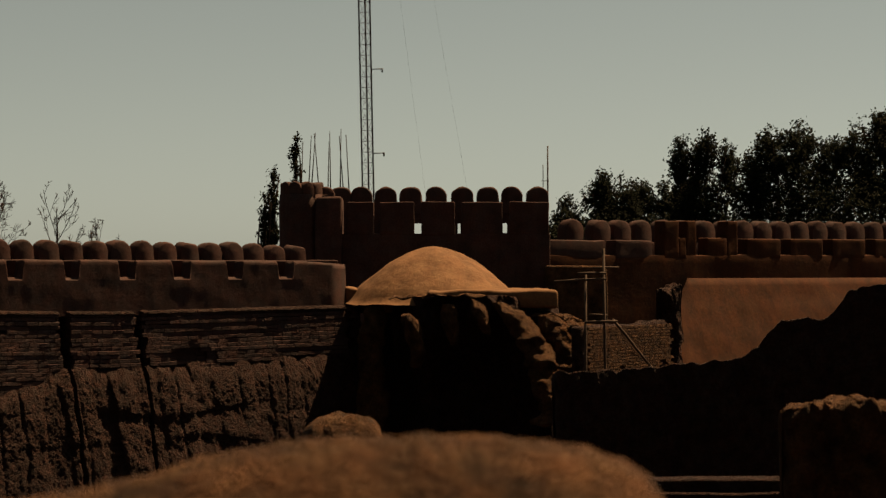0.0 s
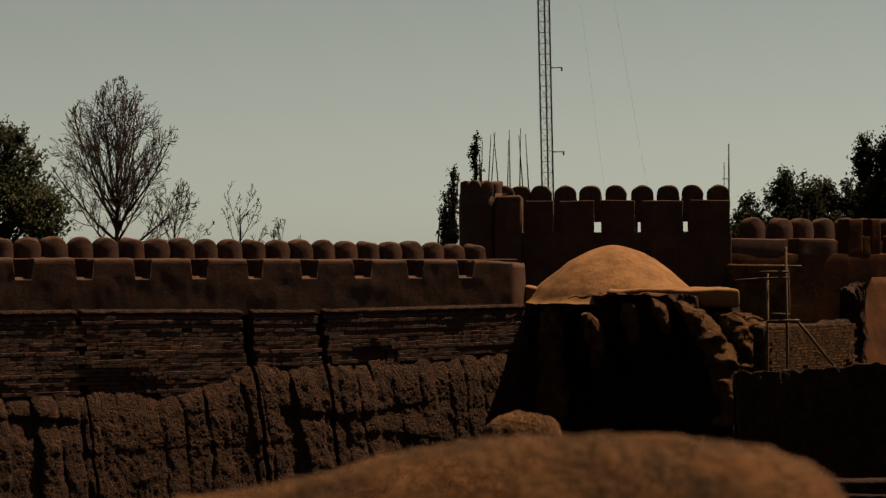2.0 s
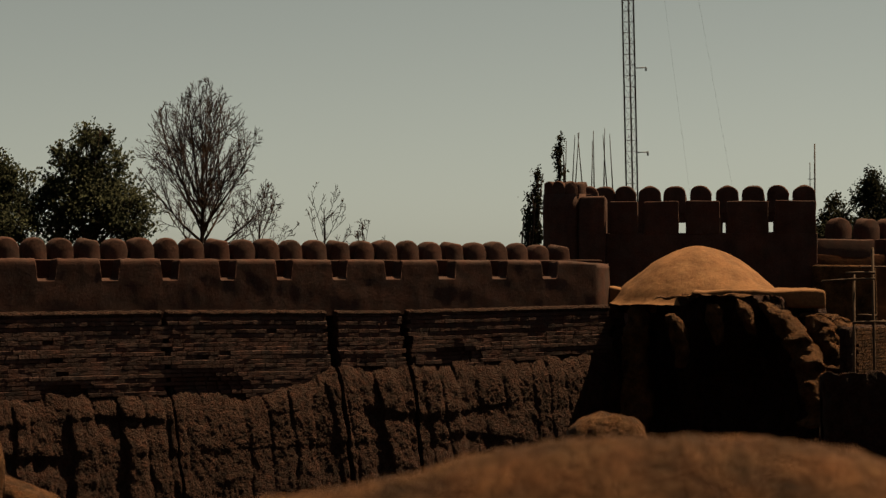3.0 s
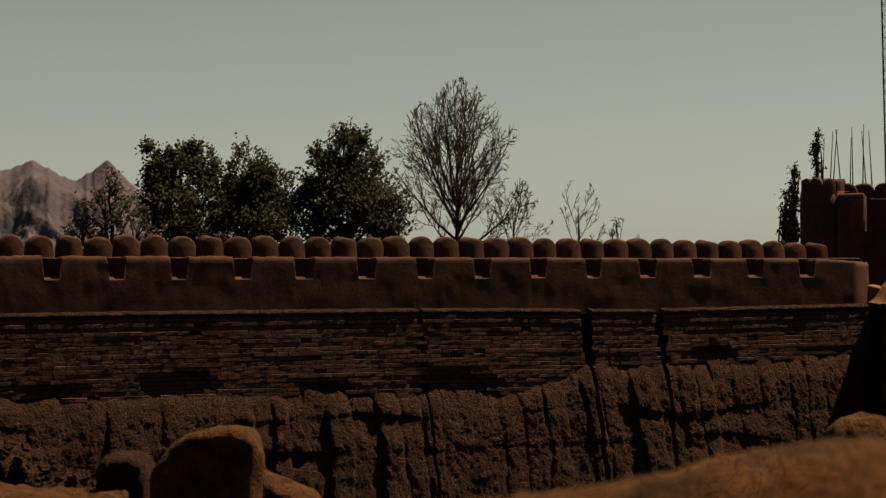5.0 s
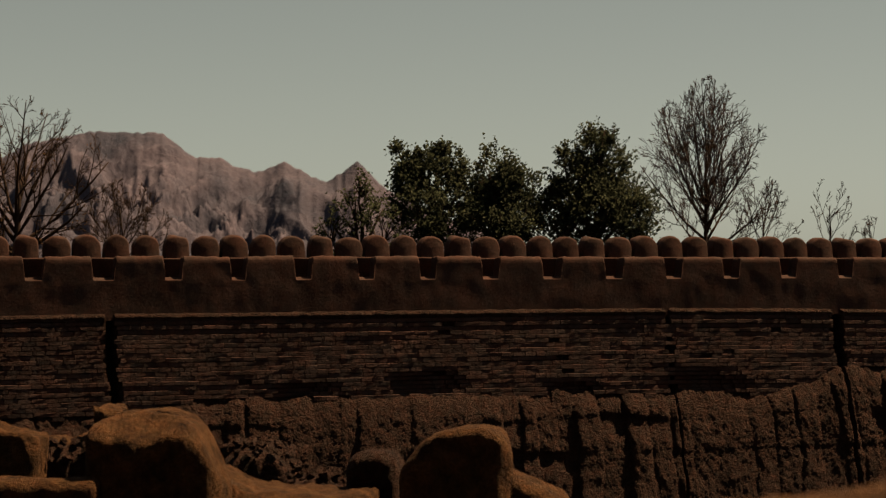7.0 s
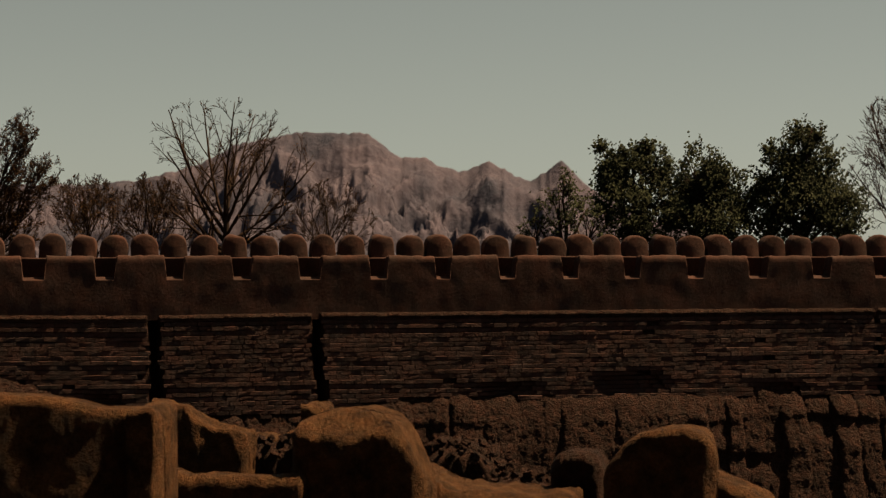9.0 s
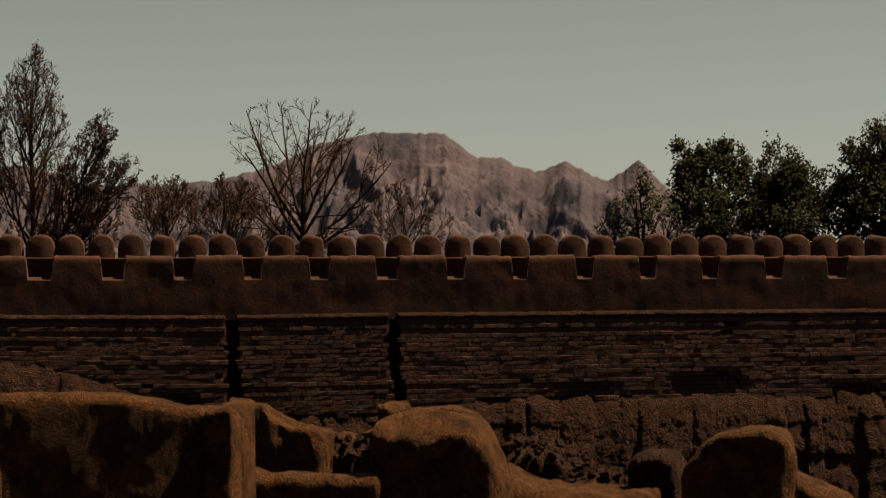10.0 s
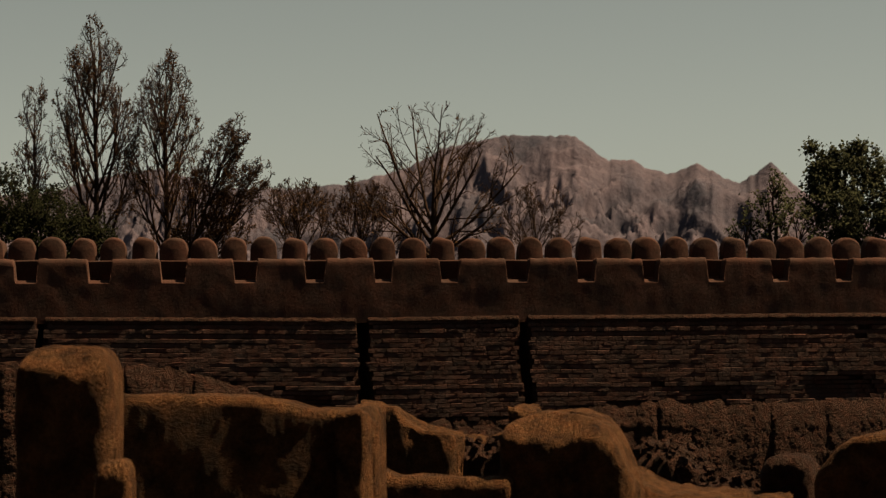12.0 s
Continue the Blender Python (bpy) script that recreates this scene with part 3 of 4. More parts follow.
for k, px in enumerate((1018, 1066, 1102, 1139, 1179, 1217, 1252, 1287, 1320, 1353, 1386, 1419, 1452, 1485, 1518, 1551, 1584, 1617)):
    x = rx(head(px), 2.9)
    g = 1 + 0.0055 * x
    part("merlon", right_merlon[k % 4], rwall).matrix_basis = pose(x, 2.9, eye_scaled(x, 8.78), 0, 2 * wob(k, 1, 6), 3 * wob(k, 6, 2)) @ Matrix.Diagonal((g * 1.12, 1, g, 1))

# the plastered apron that slopes down from the wall
vs = []
x_left = table([(0.0, 1172), (5.6, 1180), (6.6, 1190), (7.4, 1206), (7.76, 1216)])
for i in range(90):
    f = i / 89
    for j in range(40):
        z = 7.76 * j / 39
        y = -0.35 - (7.76 - z) * 0.38
        xl = rx(head(x_left(z)), y)
        x = xl + f * (25 - xl)
        vs.append((x, y + 0.05 * fbm(x * 0.8, z * 0.8, 1, 4, 6), eye_scaled(x, z) if z > 7 else z))
    x = rx(head(1216), 0.05)
    x += f * (25 - x)
    vs.append((x, 0.05, eye_scaled(x, 7.78)))
fs = grid_faces(90, 41)
n0 = len(vs)
for j in range(40):
    z = 7.76 * j / 39
    vs.append((rx(head(x_left(z)), 0.02) + 0.3, 0.02, z))
fs += [(j + 1, j, n0 + j, n0 + j + 1) for j in range(39)]
apron = thing("apron", RW, "smooth orange mud-plastered slope below the parapet", "plaster slope", kind="structure")
part("face", mesh("face", vs, fs, RED_PLASTER), apron)

niche = thing("collapsed_corner", pose(0, 0, 0), "broken corner of earth and rubble beside the slope", "rubble")
part("mass", slab("mass", EARTH, -0.3, 0.3, lambda x: 7.55 + 0.15 * wob(x * 4, 0, 1) + 0.25 * x, 0.0, 0.5, 0.16, 2.6, nx=60, seed=8), niche).matrix_basis = pose(6.5, 59.9, 0)

annex = thing("low_wall_annex", pose(3.7, 57.6, 0), "short plastered wall stub beside the tower", "wall stub", kind="structure")
part("body", box_mesh("body", WORN_SUNLIT, 1.7, 1.2, 8.15, 0.07, 0.04, 1.0, 33, 8), annex)

# ruined brick wall behind the scaffold
bw = thing("ruined_brick_wall", pose(4.5, 50.2, 0, 0, 0, 57), "low ruined mud-brick wall with crumbling top", "brick wall", kind="structure")
part("core", slab("core", EARTH, -2.7, 1.75, lambda x: 6.72 + 0.05 * wob(x * 3, 1, 2) + (0.05 if x > 0.6 else 0), 0.0, 0.17, 0.04, 1.8, round_=0.06, nx=50, end=20, seed=4), bw)

# ---- scaffold of poles ----
scaffold = thing("scaffold", pose(0, 47, 0), "rough scaffold of lashed wooden poles", "scaffold")


def sp(px, py):
    return ((px - 784) * 47 / 3688.0, 0.0, EYE + (480 - py) * 47 / 3688.0)


def stick(px0, py0, px1, py1, r, dy=0.0):
    a, b = Vector(sp(px0, py0)), Vector(sp(px1, py1))
    a.y += dy
    b.y += dy
    return part("pole", tube_mesh("pole", POLE, [([a, a.lerp(b, 0.35) + Vector((0.008, 0, 0.01)), a.lerp(b, 0.7) + Vector((-0.006, 0, 0.006)), b], r, r * 0.85)], 8), scaffold)


stick(1037, 1112, 1036, 484, 0.037)
stick(1077, 1112, 1068, 440, 0.036)
stick(1022, 485, 1072, 484, 0.032, -0.09)
stick(980, 499, 1072, 494, 0.028, -0.09)
stick(1050, 475, 1096, 474, 0.025, 0.08)
stick(1034, 571, 1092, 569, 0.032, -0.09)
stick(1043, 558, 1076, 559, 0.025, 0.09)
stick(1084, 566, 1150, 648, 0.032, -0.02)
stick(1150, 648, 1220, 735, 0.032, -0.02)

# ---- dark ruin before the slope ----
ruin = thing("ruined_wall", pose(0, 38, 0), "dark eroded mud-brick ruin with stepped broken top", "ruined wall", kind="structure")
prof = table([(1.2, 6.15), (2.1, 6.22), (2.9, 6.25), (3.9, 6.30), (4.4, 6.40), (5.3, 6.42), (5.6, 6.6), (5.85, 6.95), (6.05, 7.12), (6.85, 7.18), (7.0, 7.35), (7.25, 7.68), (7.6, 7.74), (8.6, 7.9), (11, 8.0)])
part("mass", slab("mass", EARTH, 2.0, 11.0, lambda x: prof(x) + 0.04 * wob(x * 4, 0, 2), 0.0, 0.9, 0.07, 2.2, round_=0.03, nx=340, end=30, seed=11, lumps=0.10, dz=0.06, back=0.5), ruin)

rblock = thing("ruined_pier", pose(5.2, 24.0, 0), "broken earthen pier with crumbled rubble top", "ruined pier", kind="structure")
part("mass", slab("mass", WORN_SUNLIT, -1.3, 1.8, lambda x: 6.43 + 0.12 * math.exp(-((x + 0.5) / 0.4) ** 2) + 0.06 * wob(x * 5, 0, 3), 0.0, 0.36, 0.07, 5.0, round_=0.10, nx=140, end=16, seed=13, dz=0.06), rblock)

shelf = thing("stepped_ledge", pose(3.7, 28, 0), "low stepped mud ledges", "steps", kind="structure")
for k in range(3):
    part("step", box_mesh("step", EARTH, 2.2, 0.5 + 0.13 * k, 5.2 - 0.17 * k, 0.03, 0.02, 2, 50 + k, 8), shelf).matrix_basis = pose(-0.05, -0.13 * k, 0)

# ---- near parapet and the lower ruins ----
near = thing("near_parapet", pose(0, 6.12, 0), "rounded mud parapet at the terrace edge", "parapet", kind="structure")
nprof = table([(-2.6, 7.22), (-1.6, 7.30), (-1.15, 7.36), (-0.95, 7.40), (-0.78, 7.445), (-0.6, 7.49), (-0.4, 7.52), (-0.05, 7.535), (0.2, 7.525), (0.42, 7.495), (0.55, 7.45), (0.62, 7.40), (0.66, 7.34), (0.74, 6.9)])
part("mass", slab("mass", WORN_SUNLIT, -2.6, 0.74, lambda x: nprof(x) - 0.015, 6.38, 0.44, 0.014, 12.0, round_=0.39, nx=240, end=40, seed=21, dz=0.04, tall=0.8), near)


def lump(name, label, az, d, w, ztop, thick, seed, sharp=3.0, rough=0.07, mat=WORN_SUNLIT, z0=0.0, turn=None, round_=0.22, end=10, shape=None, carve=None):
    p = polar(az, d)
    ob = thing(name, pose(p.x, p.y, 0, 0, 0, -az - (12 if az < -15 else 0) if turn is None else turn), label, "earthen ruin", "worn ruins below the wall", "structure")
    shape = shape or (lambda x: ztop - 0.35 * w * abs(2 * x / w) ** sharp)
    part("mass", slab("mass", mat, -w / 2, w / 2, shape, z0, thick / 2, rough * (0.35 if mat is EARTH else 0.65), 4.0 if mat is EARTH else 2.2, round_=round_, nx=int(50 + 30 * w), end=end, seed=seed, dz=0.06, carve=carve), ob)
    return ob


lump("worn_mound", "small rounded earth mound with crumbled top", -2.75, 22, 0.95, 6.48, 0.9, 3, 4, 0.09)
lump("worn_pier_head", "rounded stump of a mud wall", -20.65, 26, 1.40, 6.07, 1.0, 5, 2.8, 0.06, round_=0.10, end=9, turn=14, shape=table([(-0.7, 5.45), (-0.62, 5.60), (-0.53, 5.73), (-0.42, 5.86), (-0.32, 5.94), (-0.14, 6.01), (0.1, 6.04), (0.3, 6.06), (0.53, 6.01), (0.62, 5.93), (0.7, 5.78)]))
lump("worn_stub", "sloping stub of worn mud wall", -18.75, 26.3, 1.15, 5.60, 0.9, 6, 2, 0.06, round_=0.18, end=4, shape=lambda x: 5.60 - 0.42 * (x + 0.5))
lump("broken_lump", "broken lump of mud brick", -22.85, 27, 0.72, 5.68, 0.8, 7, 4, 0.10, EARTH, round_=0.15)


def worn_cap(edge, slope, seed):
    """A crumbled cap that slopes down to an uneven edge on the front."""
    def cut(x, z):
        low = edge + 0.16 * wob(x * 1.7, 0, 0, seed) + 0.05 * wob(x * 4.5, 1, z * 3, seed)
        hollow = 0.20 * max(0.0, wob(x * 2.2, 0, 2, seed)) * min(1.0, max(0.0, (low - z) / 0.08))
        return slope * max(0.0, z - low) + hollow
    return cut


lump("worn_pier", "rounded mud pier with a crumbled sloping cap", -28.78, 25.2, 1.62, 6.32, 1.2, 8, 4, 0.07, round_=0.10, end=9, carve=worn_cap(6.06, 1.5, 4.0),
     shape=table([(-0.82, 6.0), (-0.72, 6.2), (-0.55, 6.29), (-0.3, 6.32), (0.1, 6.31), (0.34, 6.25), (0.48, 6.14), (0.60, 5.97), (0.70, 5.76), (0.82, 5.45)]))
lump("pier_foot", "sloping foot of a mud pier", -27.25, 25.2, 1.1, 5.9, 1.0, 9, 2, 0.05, round_=0.3, end=4, shape=lambda x: 5.66 - 1.0 * (x + 0.3))
lump("low_wall", "low rounded mud wall between two piers", -32.3, 25, 1.75, 5.58, 0.5, 10, 8, 0.04, round_=0.16, end=24, shape=table([(-0.9, 5.82), (-0.75, 5.66), (-0.55, 5.58), (0.6, 5.57), (0.9, 5.60)]))
lump("broken_wall", "crumbling remains of a mud-brick wall", -33.2, 31, 1.5, 6.0, 0.7, 19, 8, 0.10, round_=0.1, end=20, shape=table([(-0.8, 6.1), (-0.2, 6.02), (0.0, 5.8), (0.25, 5.72), (0.8, 5.62)]))
lump("rubble_shelf", "crumbled shelf of earth under the wall", -31.6, 33, 2.2, 5.6, 1.2, 20, 8, 0.12, round_=0.1, end=20, shape=lambda x: 5.42 + 0.1 * wob(x * 3, 0, 4) + (0.5 if x > 0.75 else 0.0))
# the heap's bright colour stands in for sun on it
lump("earth_floor", "crumbled heap of earth in a sunlit tone", -25.3, 26.5, 2.3, 5.40, 1.6, 12, 3, 0.12, round_=0.2, shape=lambda x: 5.24 + 0.2 * math.exp(-((x + 0.9) / 0.3) ** 2) + 0.03 * wob(x * 3, 0, 2))
lump("rubble_pile", "loose pile of broken mud brick", -26.1, 30, 1.0, 5.7, 0.8, 22, 3, 0.16, EARTH, round_=0.1, shape=lambda x: 5.55 + 0.15 * wob(x * 4, 0, 6))
ledge_p = table([(-2.4, 6.63), (-0.1, 6.62), (0.45, 6.60), (0.8, 6.53), (1.1, 6.455), (2.0, 6.44)])
lump("thick_low_wall", "thick plastered low wall with softened top", -38.4, 24, 3.35, 6.6, 0.7, 14, 8, 0.025, shape=ledge_p, round_=0.12, end=30, turn=34, carve=lambda x, z: 0.045 * (z - 5.6))
lump("end_post", "worn end post of a low wall", -34.55, 23.9, 0.38, 6.47, 1.3, 15, 6, 0.06, round_=0.08, end=9)
lump("near_pier", "tall plastered pier with rounded shoulders", -42.45, 20, 0.92, 7.31, 0.9, 16, 7, 0.04, round_=0.12, end=9, carve=worn_cap(7.13, 1.3, 2.0))
lump("pier_stub", "crumbled stub beside the pier", -41.2, 19, 0.32, 6.32, 0.5, 17, 4, 0.06, round_=0.14)


def rubble(az, d, w, z, n, seed, label):
    """A loose heap of broken mud bricks."""
    rng = random.Random(seed)
    p = polar(az, d)
    heap = thing("rubble_heap", pose(p.x, p.y, 0, 0, 0, -az), label, "rubble", "heaps of broken brick")
    vs, fs = [], []
    for k in range(n * 2):
        m = pose(rng.gauss(0, w * 0.3), rng.gauss(0, 0.25), z + rng.uniform(-0.25, 0.06), rng.uniform(-50, 50), rng.uniform(-50, 50), rng.uniform(0, 180))
        a, b, c = rng.uniform(0.03, 0.10), rng.uniform(0.025, 0.07), rng.uniform(0.02, 0.05)
        o = len(vs)
        for x, y, q in ((-1, -1, -1), (1, -1, -1), (1, 1, -1), (-1, 1, -1), (-1, -1, 1), (1, -1, 1), (1, 1, 1), (-1, 1, 1)):
            vs.append(m @ Vector((x * a * rng.uniform(0.7, 1.1), y * b * rng.uniform(0.7, 1.1), q * c * rng.uniform(0.7, 1.1))))
        fs += [tuple(o + i for i in f) for f in ((0, 3, 2, 1), (4, 5, 6, 7), (0, 1, 5, 4), (1, 2, 6, 5), (2, 3, 7, 6), (3, 0, 4, 7))]
    tagged(part("rubble", mesh("rubble", vs, fs, EARTH, False), heap), kind="stuff")
    part("core", slab("core", EARTH, -w / 2, w / 2, lambda x: z - 0.05 - 0.8 * (x / w) ** 2, 0.0, 0.45, 0.05, 4.0, round_=0.2, nx=40, end=5, seed=seed), heap)


rubble(-26.2, 29.5, 1.0, 5.55, 26, 3, "heap of broken mud bricks below the wall")
rubble(-31.2, 31.5, 1.4, 5.45, 24, 4, "heap of broken mud bricks between piers")
rubble(-24.6, 28.0, 0.9, 5.3, 24, 5, "small scatter of broken mud bricks")

# ---- mountains ----
ridge = table([(-60, 2.0), (-50, 1.9), (-46, 2.0), (-42.83, 2.26), (-41.6, 2.65), (-40.1, 2.93), (-38.3, 2.37), (-36.5, 2.35), (-34.9, 2.51), (-33.3, 2.94), (-32.1, 3.56), (-30.5, 3.82), (-28.7, 3.78), (-27.75, 3.10),
               (-27.1, 3.12), (-26.2, 2.70), (-25.35, 3.02), (-24.2, 2.42), (-23.36, 3.06), (-22.5, 2.2), (-21, 1.5), (-19, 0.8), (-16, 0.2), (-12, -0.1)])
vs = []
NU, NV = 900, 130
for i in range(NU):
    az = -58 + 44 * i / (NU - 1)
    top = 3500 * math.tan(radians(ridge(az) + 0.07 * wob(az * 2.3, 0, 0) + 0.05 * wob(az * 7, 0, 0))) + EYE
    for j in range(NV + 12):
        f = j / (NV - 1)
        d = 2850 + 650 * f
        p = polar(az, d)
        base = top * (f ** 0.82 if f <= 1 else max(0.0, 1 - (f - 1) * 5))
        q = Vector((p.x * 0.0046 + p.y * 0.0011 + 0.7 * wob(p.x * 0.0045, p.y * 0.0045, 0), p.y * 0.0034 - p.x * 0.0016 + 0.7 * wob(p.x * 0.0045, p.y * 0.0045, 4), 0.3))
        cut = sum(a * abs(noise.noise(q * k + Vector((k, 0, 0)))) for k, a in ((1.0, 85), (2.2, 90), (4.7, 72), (10.3, 40), (21.0, 19)))
        wgt = min(1, f * 3) * min(1.0, max(0.0, 1 - f) * 4.0 + 0.03)
        z = base - cut * wgt * min(1.0, top / 160)
        vs.append((p.x, p.y, z if j else -5))
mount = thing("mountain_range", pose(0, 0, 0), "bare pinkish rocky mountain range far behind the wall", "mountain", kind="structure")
part("slope", mesh("slope", vs, grid_faces(NU, NV + 12), HAZY_ROCK), mount)


# ---- trees ----
def limb(rng, a, b, bend, n=5):
    """Points of a limb from a to b that sags outward, then rises."""
    pts = []
    side = Vector((rng.uniform(-1, 1), rng.uniform(-1, 1), rng.uniform(-0.3, 0.3))) * (b - a).length * 0.07
    for k in range(n):
        t = k / (n - 1)
        p = a.lerp(b, t)
        p.z -= bend * math.sin(math.pi * t) * (b - a).length * 0.25
        p += side * math.sin(math.pi * t * 1.7) + Vector((rng.uniform(-1, 1), rng.uniform(-1, 1), 0)) * 0.02 * (b - a).length * (t > 0)
        pts.append(p)
    return pts


def skeleton_tree(rng, zf, h, w, limbs, subs, twigs, up, r0, habit):
    """Tubes of a tree with its fork at zf, and the ends of its twigs. habit: "round", "tall" or "broad"."""
    tubes, ends = [], []
    top = zf + h

    def env(z):
        f = min(1.0, max(0.0, (z - zf + 0.06 * h) / (1.06 * h)))
        if habit == "tall":
            return w * min(1.0, f / 0.22) ** 0.8 * (1 - f) ** 0.62 + 0.06
        if habit == "broad":
            return w * min(1.0, f / 0.3 + 0.25) * (1 - f ** 2.6) ** 0.5 + 0.05
        return w * math.sin(math.pi * min(1.0, 0.14 + 0.86 * f ** 0.9)) ** 0.62 + 0.05

    def grow(p, d, length, r, level, t0):
        n = (7, 5, 4, 3)[level]
        pts, dirs = [p.copy()], [d.copy()]
        for k in range(n):
            turn = (0.06, 0.09, 0.13, 0.18)[level]
            d = (d + Vector((0, 0, up * (0.20, 0.16, 0.10, 0.06)[level])) + Vector((rng.gauss(0, 1), rng.gauss(0, 1), rng.gauss(0, 1))) * turn).normalized()
            p = p + d * (length / n)
            if k > 0 and (math.hypot(p.x, p.y) > env(p.z) * rng.uniform(0.95, 1.12) or p.z > top):
                break
            pts.append(p.copy())
            dirs.append(d.copy())
        if len(pts) < 3:
            pts.append(pts[-1] + d * (length / n) * 0.3)
            dirs.append(d.copy())
        tip = max(0.008, r * 0.25)
        tubes.append((pts, r, tip, 5 if level == 0 else 4 if level == 1 else 3))
        ends.append((pts[-1], dirs[-1]))
        if level == 3:
            return
        reach = (pts[-1] - pts[0]).length
        many = (subs, twigs, 3)[level]
        for k in range(many):
            t = t0 + (0.97 - t0) * (k + rng.random()) / many
            q = t * (len(pts) - 1)
            i = min(len(pts) - 2, int(q))
            o = pts[i].lerp(pts[i + 1], q - i)
            along = dirs[i + 1]
            side = along.orthogonal().normalized()
            side.rotate(Matrix.Rotation(rng.uniform(0, 2 * math.pi), 3, along))
            a = radians(rng.uniform(22, 52))
            nd = along * math.cos(a) + side * math.sin(a)
            nl = reach * rng.uniform(0.34, 0.62) * (1.15 - 0.6 * t)
            grow(o, nd.normalized(), max(nl, 0.16), max(0.0095, (r + (tip - r) * t) * 0.62), level + 1, 0.18)

    trunk = [Vector((0, 0, 0)), Vector((0.05, 0, zf * 0.5)), Vector((0, 0.04, zf)), Vector((0.03 * w, 0.02, zf + h * 0.3)), Vector((-0.02 * w, 0, zf + h * 0.6)), Vector((0.01, 0, zf + h * 0.8))]
    if habit != "tall":
        trunk = trunk[:5]
    tubes.append((trunk, r0, 0.012, 8))
    for i in range(limbs):
        f = (i + rng.random()) / limbs
        az = i * 2.399 + rng.uniform(-0.4, 0.4)
        if habit == "tall":
            z, tilt = zf + h * (-0.05 + 0.72 * f), radians(rng.uniform(24, 46))
        elif habit == "broad":
            z, tilt = zf + h * (-0.10 + 0.32 * f), radians(72 - 52 * f + rng.uniform(-8, 8))
        else:
            z, tilt = zf + h * (-0.06 + 0.42 * f), radians(62 - 46 * f + rng.uniform(-7, 7))
        d = Vector((math.sin(tilt) * math.cos(az), math.sin(tilt) * math.sin(az), math.cos(tilt)))
        grow(Vector((0, 0, z)), d, (top - z) * 1.12 if habit != "tall" else h * 0.42 * (1.25 - 0.7 * f), r0 * (0.40 - 0.16 * f), 0, 0.16)
    return tubes, ends


def leaves(name, rng, spots, size, mat):
    vs, fs = [], []
    for p in spots:
        d = Vector((rng.gauss(0, 1), rng.gauss(0, 1), rng.gauss(0, 1))).normalized()
        u = d.orthogonal().normalized()
        s = size * rng.uniform(0.6, 1.35)
        b = len(vs)
        q = d.cross(u) * s * 0.18
        vs += [p - u * s * 0.5, p + d * s * 0.32 + q, p + u * s * 0.5, p - d * s * 0.32 + q]
        fs.append((b, b + 1, b + 2, b + 3))
    return mesh(name, vs, fs, mat, False)


def bare_tree(az, d, zf, h, w, seed, label, limbs=16, subs=7, twigs=5, up=0.6, r0=0.16, habit="round", dry=0, lean=0.0, name="bare_tree", size=0.075):
    rng = random.Random(seed)
    p = polar(az, d)
    t = thing(name, pose(p.x, p.y, 8, 0, lean, 0) @ pose(0, 0, -8), label, "tree", "trees behind the wall")
    tubes, ends = skeleton_tree(rng, zf, h, w, limbs, subs, twigs, up, r0, habit)
    if lean:
        tubes[0][0][0].z = 8 - 8.6 / math.cos(radians(lean))
    vs, fs = [], []
    tube(vs, fs, *tubes[0])
    part("trunk", mesh("trunk", vs, fs, BARK), t)
    vs, fs = [], []
    for pts, a, b, sides in tubes[1:]:
        tube(vs, fs, pts, a, b, sides)
    part("branchwork", mesh("branchwork", vs, fs, TWIG), t)
    if dry:
        spots = []
        for e, dd in ends:
            # the leaves that hang on sit mostly low in the crown
            if rng.random() > dry * (1.25 - max(0.0, e.z - zf) / h):
                continue
            for k in range(3):
                spots.append(e - dd * rng.uniform(0, 0.3) + Vector((rng.gauss(0, 1), rng.gauss(0, 1), rng.gauss(0, 1))) * 0.05)
        part("dry_leaves", leaves("dry_leaves", rng, spots, size, LEAF_DRY), t)
    return t


